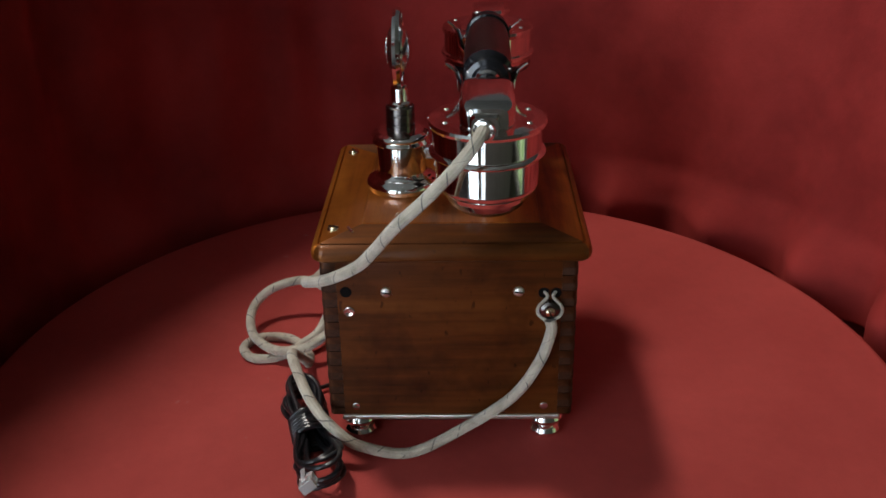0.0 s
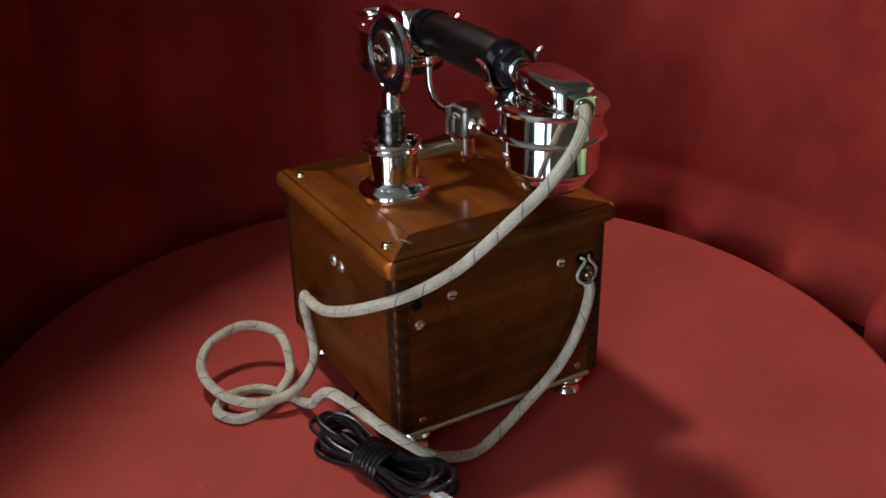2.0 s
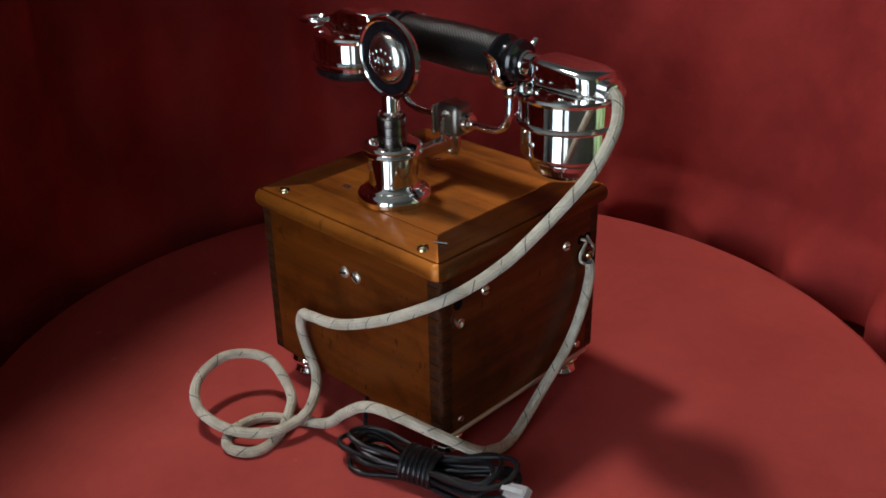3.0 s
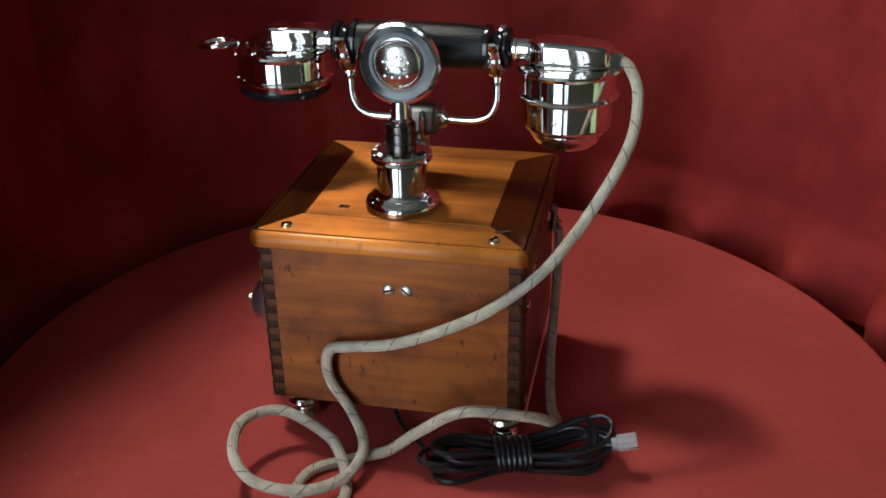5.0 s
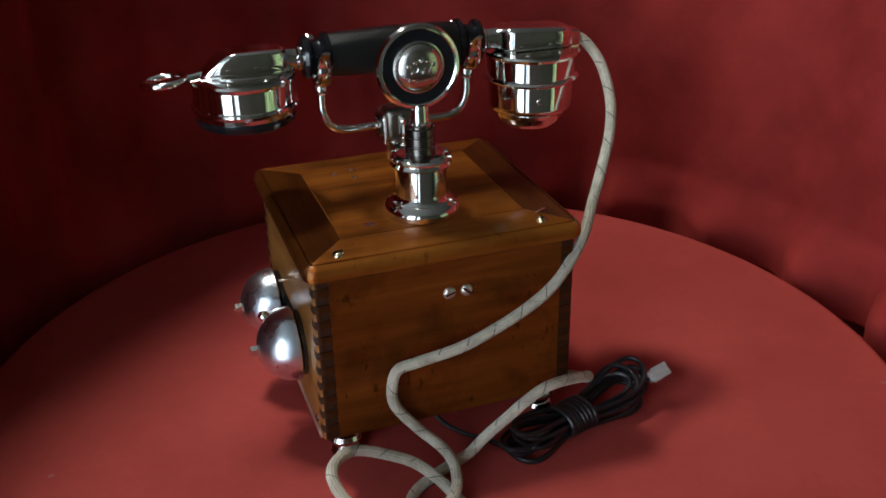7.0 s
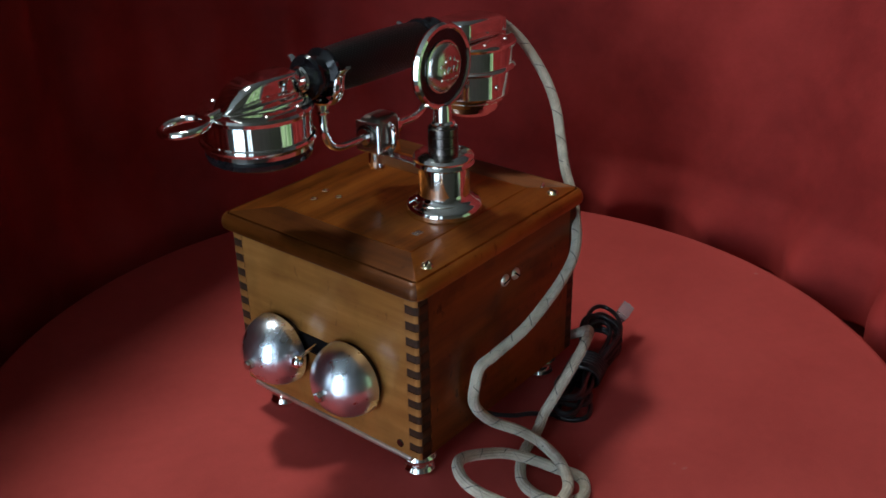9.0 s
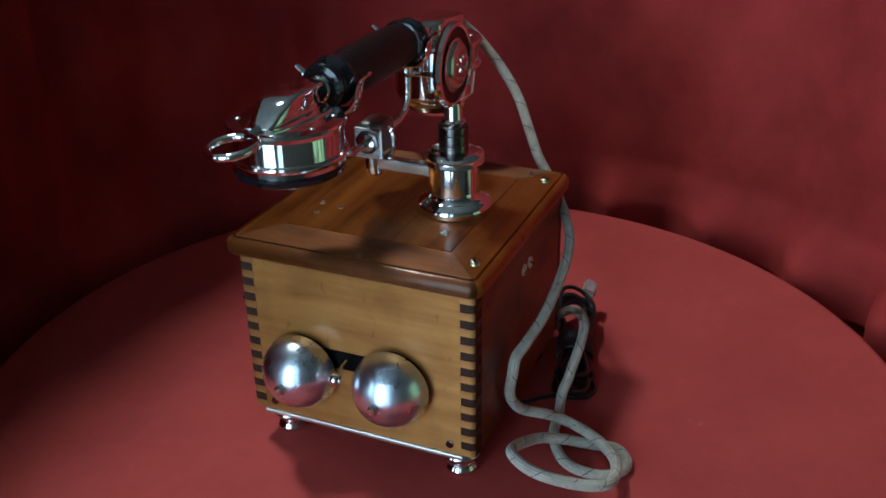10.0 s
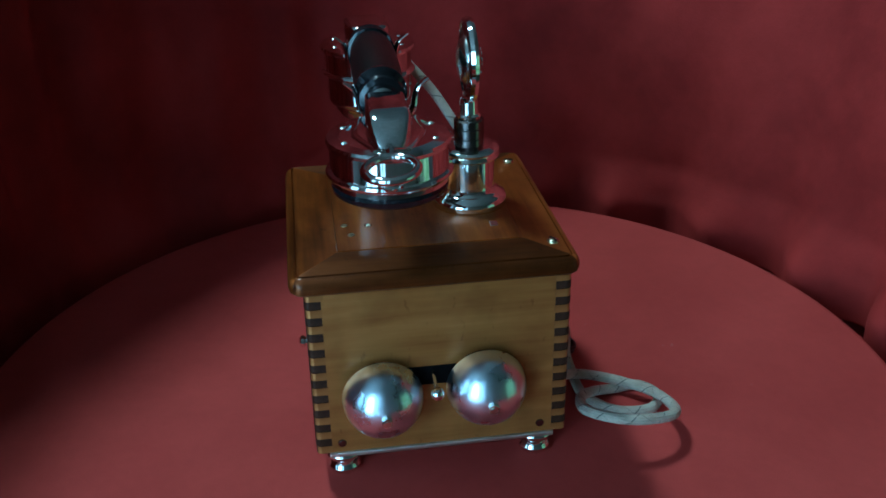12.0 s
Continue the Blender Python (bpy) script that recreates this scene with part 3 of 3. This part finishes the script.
    badge = part("badge_rim", lathe([(0.0198, -0.0017), (0.0206, -0.0024), (0.0221, -0.0020), (0.0229, 0.0), (0.0221, 0.0020), (0.0206, 0.0024), (0.0198, 0.0017), (0.0196, 0.0), (0.0198, -0.0017)], m, 72), CHROME, ob, "polished nickel badge rim")
    part("badge_field", lathe([(0.0199, -0.0012), (0.0199, 0.0012), (0.0160, 0.0007), (0, 0.0007)], m, 56), EBONITE, badge, "black badge field")
    for s in (1, -1):
        mm = m if s == 1 else Matrix.Translation((CX, CY, bz)) @ TOWARD_C
        dome = [(0.0138, 0.0006), (0.0140, 0.0014), (0.0130, 0.0018)] + [(0.0128 * math.cos(a), 0.0018 + 0.0048 * math.sin(a)) for a in [radians(10 * k) for k in range(1, 9)]] + [(0, 0.0066)]
        part("medallion", lathe(dome, mm, 48), DULL, badge, "domed silvery medallion with a relief crest")
    bm = bmesh.new()
    for px, pz, pr in ((-0.005, 0.0015, 0.0013), (-0.0025, 0.003, 0.0013), (0, 0.0038, 0.0015), (0.0025, 0.003, 0.0013), (0.005, 0.0015, 0.0013), (-0.0035, -0.001, 0.0012), (0, -0.0005, 0.0012), (0.0035, -0.001, 0.0012),
                       (-0.0045, -0.004, 0.0012), (-0.0015, -0.0045, 0.0012), (0.0015, -0.0045, 0.0012), (0.0045, -0.004, 0.0012)):
        px, pz = px * 1.35, pz * 1.35
        yy = -0.0018 - 0.0048 * math.sqrt(max(0, 1 - (px * px + pz * pz) / 0.0128 ** 2))
        bmesh.ops.create_icosphere(bm, subdivisions=1, radius=pr, matrix=Matrix.Translation((CX + px, CY + yy, bz + pz)) @ Matrix.Diagonal((1, 0.6, 1, 1)))
    for s in (-1, 1):
        tube([(CX + s * 0.0055, CY - 0.0060, bz + 0.0008), (CX + s * 0.0035, CY - 0.0066, bz - 0.0022), (CX + s * 0.0018, CY - 0.0069, bz + 0.0008), (CX, CY - 0.0070, bz - 0.0022)], 0.0005, 6, bm=bm)
        tube([(CX + s * 0.0062, CY - 0.0052, bz - 0.0055), (CX, CY - 0.0062, bz - 0.0062)], 0.0006, 6, bm=bm)
    part("crest", bm, CHROME, badge)

    # arm, hub and cradle
    part("arm", block(CX - 0.0032, CX + 0.0032, CY + 0.0135, HUB.y + 0.004, 0.1452, 0.1522, 0.0008), DULL, ob, "flat nickel arm from the column")
    part("arm_pin", lathe([(0.0044, 0.1415), (0.0050, 0.1425), (0.0050, 0.1530), (0.0036, 0.1545), (0.0036, 0.1560), (0, 0.1560)], Matrix.Translation((CX, HUB.y + 0.001, 0)), 24), CHROME, ob)
    hub = part("hub", block(HUB.x - 0.0105, HUB.x + 0.0085, HUB.y - 0.0078, HUB.y + 0.0078, 0.1545, 0.1735, 0.0038, 3), HUBMETAL, ob, "dark rounded pivot housing")
    part("hub_cap", lathe([(0.0058, 0), (0.0058, 0.002), (0.0048, 0.0032), (0.0048, 0.0045), (0.0030, 0.0052), (0, 0.0052)], Matrix.Translation((HUB.x + 0.0082, HUB.y, HUB.z)) @ TOWARD_D, 24), CHROME, hub)
    part("hub_cap", lathe([(0.0058, 0), (0.0058, 0.002), (0.0048, 0.0032), (0.0048, 0.0045), (0, 0.0050)], Matrix.Translation((HUB.x - 0.0102, HUB.y, HUB.z)) @ TOWARD_B, 24), CHROME, hub)
    part("hub_plate", block(HUB.x - 0.0122, HUB.x - 0.0100, HUB.y - 0.0088, HUB.y + 0.0088, 0.1530, 0.1712, 0.0010), DULL, hub, "square worn nickel end plate")
    part("pivot_ring", lathe([(0.0066, 0), (0.0066, 0.0012), (0.0052, 0.0016), (0.0048, 0.0006), (0, 0.0006)], Matrix.Translation((HUB.x - 0.0120, HUB.y, HUB.z)) @ TOWARD_B, 28), DARKMETAL, hub)
    part("bracket", tube(spline([(HUB.x - 0.001, HUB.y - 0.0070, 0.1690), (HUB.x - 0.001, HUB.y - 0.0100, 0.1660), (HUB.x - 0.001, HUB.y - 0.0100, 0.1560), (HUB.x - 0.001, HUB.y - 0.0060, 0.1520)], 0.001), 0.0016, 8), CHROME, hub)
    for xe, xs in ((-0.0553, HUB.x - 0.012), (0.0318, HUB.x + 0.011)):
        s = 1 if xe > 0 else -1
        path = spline([(xs, HUB.y, 0.1632), ((xs + xe - s * 0.014) / 2, HUB.y, 0.1630), (xe - s * 0.0120, HUB.y, 0.1634), (xe - s * 0.0045, HUB.y, 0.1668), (xe - s * 0.0006, HUB.y, 0.1745), (xe, HUB.y, 0.1830), (xe, HUB.y, 0.1880)], 0.0012)
        part("cradle_tube", tube(path, 0.0023, 14), CHROME, ob, "bent nickel cradle tube")
        cr = part("cradle_socket", lathe([(0.0026, 0.1852), (0.0036, 0.1858), (0.0038, 0.1868), (0.0030, 0.1876), (0.0036, 0.1884), (0.0036, 0.1900), (0.0030, 0.1920), (0.0030, 0.1940), (0, 0.1940)], Matrix.Translation((xe, HUB.y, 0)), 24), CHROME, ob)
        for side in (-1, 1):
            y = HUB.y
            pth = spline([(xe, y, 0.1920), (xe, y + side * 0.0085, 0.1938), (xe, y + side * 0.0130, 0.1995), (xe, y + side * 0.0142, 0.2055), (xe, y + side * 0.0165, 0.2105), (xe, y + side * 0.0212, 0.2140)], 0.0010)
            k = len(pth)
            part("cradle_horn", tube(pth, [0.0042 * (1 - 0.5 * (i / (k - 1)) ** 3) for i in range(k)], 12, flat=0.42), CHROME, cr, "flared nickel cradle horn")
    return ob


def handset():
    ob = tagged(new("telephone_handset"), "nickel handset with knurled black grip lying on the cradle", "handset")
    ax = Matrix.Translation((0, HY, HZ)) @ TOWARD_D
    g0, g1 = -0.0495, 0.0255
    path = [(g0 + (g1 - g0) * k / 30, HY, HZ) for k in range(31)]
    rad = [0.0128 - 0.0012 * (abs(k - 15) / 15) ** 3 for k in range(31)]
    part("grip", tube(path, rad, 40), KNURL, ob, "black knurled grip")
    for s, e in ((-1, g0), (1, g1)):
        m = Matrix.Translation((e, HY, HZ)) @ (TOWARD_D if s == 1 else TOWARD_B)
        prof = [(0.0110, -0.001), (0.0130, 0.0), (0.0132, 0.0022), (0.0118, 0.0034), (0.0098, 0.0050), (0.0092, 0.0072), (0.0098, 0.0094), (0.0116, 0.0106), (0.0120, 0.0124), (0.0112, 0.0142), (0.0085, 0.0152), (0, 0.0152)]
        part("collar", lathe(prof, m, 40), EBONITE, ob, "glossy black grip collar")
        part("neck", lathe([(0.0066, 0.014), (0.0068, 0.017), (0.0060, 0.018), (0.0060, 0.030), (0, 0.030)], m, 32), CHROME, ob)

    # earpiece
    ex = -0.0972
    e = Matrix.Translation((ex, HY, 0))
    shell = part("earpiece", lathe([(0.0266, 0.1800), (0.0275, 0.1806), (0.0278, 0.1828), (0.0290, 0.1838), (0.0296, 0.1850), (0.0290, 0.1862), (0.0275, 0.1867), (0.0275, 0.1976), (0.0285, 0.1983), (0.0289, 0.2000), (0.0281, 0.2013), (0.0228, 0.2020), (0, 0.2022)], e, 72), CHROME, ob, "round nickel earpiece housing")
    part("cap", lathe([(0, 0.1734), (0.0186, 0.1736), (0.0246, 0.1744), (0.0268, 0.1760), (0.0273, 0.1784), (0.0262, 0.1802), (0, 0.1802)], e, 64), EBONITE, shell, "black earpiece cap")
    secs = [oval(-0.0690, HY, 0.0054, 0.2014, 0.2126, 2.2), oval(-0.0732, HY, 0.0060, 0.2014, 0.2130, 2.4), oval(-0.0750, HY, 0.0084, 0.2014, 0.2144, 5), oval(-0.0765, HY, 0.0094, 0.2014, 0.2148, 7), oval(-0.1000, HY, 0.0102, 0.2014, 0.2150, 7),
            oval(-0.1050, HY, 0.0100, 0.2014, 0.2142, 5), oval(-0.1098, HY, 0.0092, 0.2014, 0.2122, 3.6), oval(-0.1142, HY, 0.0080, 0.2014, 0.2090, 3), oval(-0.1176, HY, 0.0064, 0.2014, 0.2056, 2.6), oval(-0.1194, HY, 0.0046, 0.2014, 0.2034, 2.4)]
    part("hood_base", loft([oval(-0.0715, HY, 0.0050, 0.2008, 0.2034, 3), oval(-0.0800, HY, 0.0160, 0.2008, 0.2034, 5), oval(-0.1000, HY, 0.0170, 0.2008, 0.2034, 5), oval(-0.1200, HY, 0.0085, 0.2008, 0.2030, 3)]), CHROME, shell)
    part("hood", loft(secs), CHROME, shell, "faceted nickel hood")
    for dx, dy in ((-0.010, 0.0205), (-0.010, -0.0205), (0.010, 0.0205), (0.010, -0.0205)):
        part("rivet", lathe([(0.0018, 0.2010), (0.0016, 0.2021), (0.0009, 0.2026), (0, 0.2027)], Matrix.Translation((ex + dx, HY + dy, 0)), 14), DULL, shell)
    part("ring_stem", tube(spline([(-0.1175, HY + 0.001, 0.2030), (-0.1235, HY + 0.0012, 0.2020), (-0.1285, HY + 0.0016, 0.2012)], 0.001), 0.0019, 10), CHROME, ob)
    rc = Vector((-0.1388, HY + 0.0020, 0.2008))
    ring = [rc + Vector((0.0112 * math.cos(a), 0.0112 * math.sin(a), 0.0012 * math.cos(a + 0.6))) for a in [6.283185 * k / 48 for k in range(48)]]
    part("hanging_ring", tube(ring, 0.0020, 12, True), CHROME, ob, "nickel hanging ring")

    # mouthpiece
    mx = 0.0725
    e = Matrix.Translation((mx, HY, 0))
    shell = part("mouthpiece", lathe([(0.0218, 0.1634), (0.0240, 0.1636), (0.0249, 0.1646), (0.0253, 0.1664), (0.0254, 0.1806), (0.0276, 0.1815), (0.0286, 0.1828), (0.0276, 0.1841), (0.0264, 0.1846), (0.0266, 0.1954), (0.0284, 0.1962), (0.0290, 0.1977), (0.0282, 0.1990), (0.0225, 0.1996), (0, 0.1998)], e, 72), CHROME, ob, "round nickel mouthpiece housing")
    part("mouth_cup", lathe([(0.0217, 0.1638), (0.0220, 0.1624), (0.0211, 0.1598), (0.0188, 0.1560), (0.0154, 0.1531), (0.0114, 0.1512), (0.0090, 0.1506), (0.0078, 0.1512), (0.0078, 0.1580), (0.0098, 0.1638)], e, 56), CHROME, shell, "domed metal speaking cup")
    secs = [oval(0.0470, HY, 0.0054, 0.2006, 0.2120, 2.2), oval(0.0512, HY, 0.0064, 0.1998, 0.2124, 2.6), oval(0.0532, HY, 0.0094, 0.1988, 0.2130, 4), oval(0.0556, HY, 0.0118, 0.1988, 0.2135, 5), oval(0.0600, HY, 0.0132, 0.1988, 0.2136, 5),
            oval(0.0860, HY, 0.0134, 0.1988, 0.2122, 5), oval(0.0915, HY, 0.0122, 0.1988, 0.2114, 4.5), oval(0.0945, HY, 0.0098, 0.1988, 0.2104, 4.5), oval(0.0953, HY - 0.001, 0.0070, 0.1980, 0.2088, 5), oval(0.1005, HY - 0.001, 0.0062, 0.1972, 0.2080, 5)]
    part("hood", loft(secs), CHROME, shell, "faceted nickel hood with cord socket")
    for dx, dy in ((-0.010, 0.0200), (-0.010, -0.0200), (0.010, 0.0200), (0.010, -0.0200)):
        part("rivet", lathe([(0.0018, 0.1986), (0.0016, 0.1997), (0.0009, 0.2002), (0, 0.2003)], Matrix.Translation((mx + dx, HY + dy, 0)), 14), DULL, shell)
    for a in (-100,):
        part("rivet", lathe([(0.0017, 0), (0.0015, 0.0010), (0, 0.0014)], Matrix.Translation((mx, HY, 0.173)) @ pose(0, 0, 0, 0, 0, a) @ Matrix.Translation((0.0253, 0, 0)) @ TOWARD_D, 12), DULL, shell)
    part("cord_socket", lathe([(0.0040, 0.0), (0.0052, 0.0), (0.0056, 0.0012), (0.0052, 0.0026), (0.0040, 0.0028), (0.0036, 0.001)], Matrix.Translation((0.0990, HY - 0.001, 0.2022)) @ pose(0, 0, 0, 0, 100, -12), 28), CHROME, shell, "nickel ring round the cord's end")
    return ob


def cord(telephone_ob):
    hang = [(0.0955, 0.0278, 0.2032), (0.1012, 0.0266, 0.2028), (0.1064, 0.0236, 0.1990), (0.1114, 0.0142, 0.1884), (0.1106, -0.0012, 0.1714), (0.1038, -0.015, 0.1555), (0.0931, -0.0267, 0.1378), (0.0834, -0.0366, 0.1241),
            (0.0675, -0.0541, 0.1084), (0.0389, -0.0712, 0.0912), (-0.0028, -0.0725, 0.0711), (-0.034, -0.0696, 0.063), (-0.0449, -0.0671, 0.0591), (-0.0486, -0.0665, 0.0491)]
    coil = [(-0.0471, -0.0648, 0.0349), (-0.0361, -0.0676, 0.0193), (-0.0251, -0.0814, 0.0112), (-0.0231, -0.0944, 0.0072), (-0.0292, -0.111, 0.0049), (-0.0463, -0.1259, 0.0067), (-0.0709, -0.1296, 0.0117),
            (-0.0871, -0.1176, 0.0188), (-0.0909, -0.0937, 0.0227), (-0.0746, -0.0756, 0.0192), (-0.0479, -0.0795, 0.0093), (-0.0362, -0.0901, 0.0045), (-0.028, -0.106, -0.0006), (-0.0265, -0.1225, -0.0007),
            (-0.0398, -0.1311, -0.0005), (-0.0522, -0.1213, -0.0006), (-0.0500, -0.1005, -0.0006), (-0.0306, -0.0862, -0.0007), (-0.0119, -0.0835, 0.0050), (-0.0025, -0.0822, 0.0117)]
    tail = [(0.0082, -0.0842, 0.0221), (0.0336, -0.0843, 0.0388), (0.0672, -0.0684, 0.0287), (0.0775, -0.0520, 0.0150), (0.0790, -0.0386, 0.0075), (0.0735, -0.0137, -0.0004),
            (0.0690, 0.018, 0.0143), (0.0680, 0.0439, 0.034), (0.0676, 0.0580, 0.0561), (0.0671, 0.0640, 0.0750), (0.0662, 0.0634, 0.0822)]
    part("cord", tube(spline(hang + coil + tail, 0.0018), 0.0031, 16), BRAID, telephone_ob, "thick beige braided cotton cord with dark tracer threads")


def cable():
    ob = tagged(new("telephone_cable"), "black modern telephone cable tied in a bundle on the felt", "cable")
    mid, turn = Vector((0.0590, -0.0722, TOP)), radians(16)
    ux, uy = Vector((math.cos(turn), math.sin(turn), 0)), Vector((-math.sin(turn), math.cos(turn), 0))
    rng = random.Random(11)

    def at(s, w, z):
        return mid + ux * s + uy * w + Vector((0, 0, z))

    for k in range(8):
        la, lb = 0.0480 + rng.uniform(-0.009, 0.005), 0.0520 + rng.uniform(-0.010, 0.005)
        wa, wb = 0.0165 + rng.uniform(-0.0070, 0.0025), 0.0205 + rng.uniform(-0.0080, 0.0030)
        z0 = 0.0016 + 0.0016 * k
        pts = []
        for i in range(64):
            a = 6.283185 * i / 64
            c, s = math.cos(a), math.sin(a)
            far = abs(c)
            w = (wb if c > 0 else wa) * s * (0.33 + 1.3 * far * far * (1 - 0.25 * far)) 
            lift = 0.006 * max(0, c) ** 2 * (1 + s) + 0.003 * far * (k / 4)
            pts.append(at((lb if c > 0 else la) * c, w + 0.0018 * math.sin(3 * a + 2.1 * k), z0 + lift))
        part("loop", tube(pts, 0.0015, 10, True), PVC, ob)
    helix = []
    for i in range(7 * 20):
        a = 6.283185 * i / 20
        helix.append(at(-0.0105 + 0.0205 * i / 140, 0.0108 * math.cos(a), 0.0090 + 0.0076 * math.sin(a)))
    part("wrapping", tube(helix, 0.0016, 10), PVC, ob, "tight turns of cable round the bundle")
    part("lead", tube(spline([at(-0.046, 0.002, 0.004), (0.0060, -0.0680, TOP + 0.0035), (-0.0020, -0.0600, TOP + 0.003), (-0.0120, -0.0500, TOP + 0.006), (-0.0180, -0.0400, TOP + 0.012), (-0.0200, -0.0330, 0.0128)], 0.002), 0.0014, 10), PVC, ob)
    tip = Vector((0.1095, -0.0650, TOP + 0.0168))
    part("lead", tube(spline([at(0.020, -0.006, 0.009), at(0.036, -0.0135, 0.012), (0.1040, -0.0655, TOP + 0.0155), tip, tip + Vector((0.006, -0.001, 0.001))], 0.002), 0.0014, 10), PVC, ob)
    # plug
    m = Matrix.Translation((0.1205, -0.0645, TOP + 0.0200)) @ pose(0, 0, 0, 34, -14, 6) @ Matrix.Diagonal((0.84, 0.84, 0.84, 1))
    bm = block(-0.0066, 0.0066, -0.0050, 0.0050, -0.0034, 0.0034, 0.0005, 1)
    block(-0.0100, -0.0066, -0.0038, 0.0038, -0.0024, 0.0024, 0.0004, 1, bm)
    bmesh.ops.transform(bm, matrix=m, verts=bm.verts)
    plug = part("plug", bm, CLEAR, ob, "clear plastic modular plug")
    bm = block(-0.0095, 0.0056, -0.0016, 0.0016, -0.0004, 0.0004, 0.0002, 1)
    bmesh.ops.transform(bm, matrix=m @ pose(0, 0, 0.0052, 0, 8, 0), verts=bm.verts)
    part("latch", bm, CLEAR, plug)
    for k in range(4):
        bm = block(0.0010, 0.0064, -0.0002, 0.0002, -0.0036, -0.0006)
        bmesh.ops.transform(bm, matrix=m @ pose(0, -0.0021 + 0.0014 * k, 0), verts=bm.verts)
        part("contact", bm, BRASS, plug)
    return ob


room()
backrest()
TURNING = [turntable(), telephone(), handset(), cable()]
cord(TURNING[1])


def motions():
    """All that stands on the turntable goes round with it, about 15.8 degrees a second."""
    angles = [(0, -92.0), (1, -76.8), (2, -60.8), (3, -44.8), (4, -28.9), (5, -13.0), (6, 2.9), (7, 18.7), (8, 34.5), (9, 50.3), (10, 66.0), (11, 81.6), (12, 97.5)]
    askew = pose(-0.012, HY + 0.002, 0) @ pose(0, 0, 0, 0, 0, -1.3) @ pose(0.012, -HY, 0)   # the handset lies a little askew in its cradle
    for ob in TURNING:
        rest = askew if ob.name.startswith("telephone_handset") else Matrix.Identity(4)
        walk(ob, [(t, pose(0, 0, 0, 0, 0, a) @ rest) for t, a in angles])


motions()
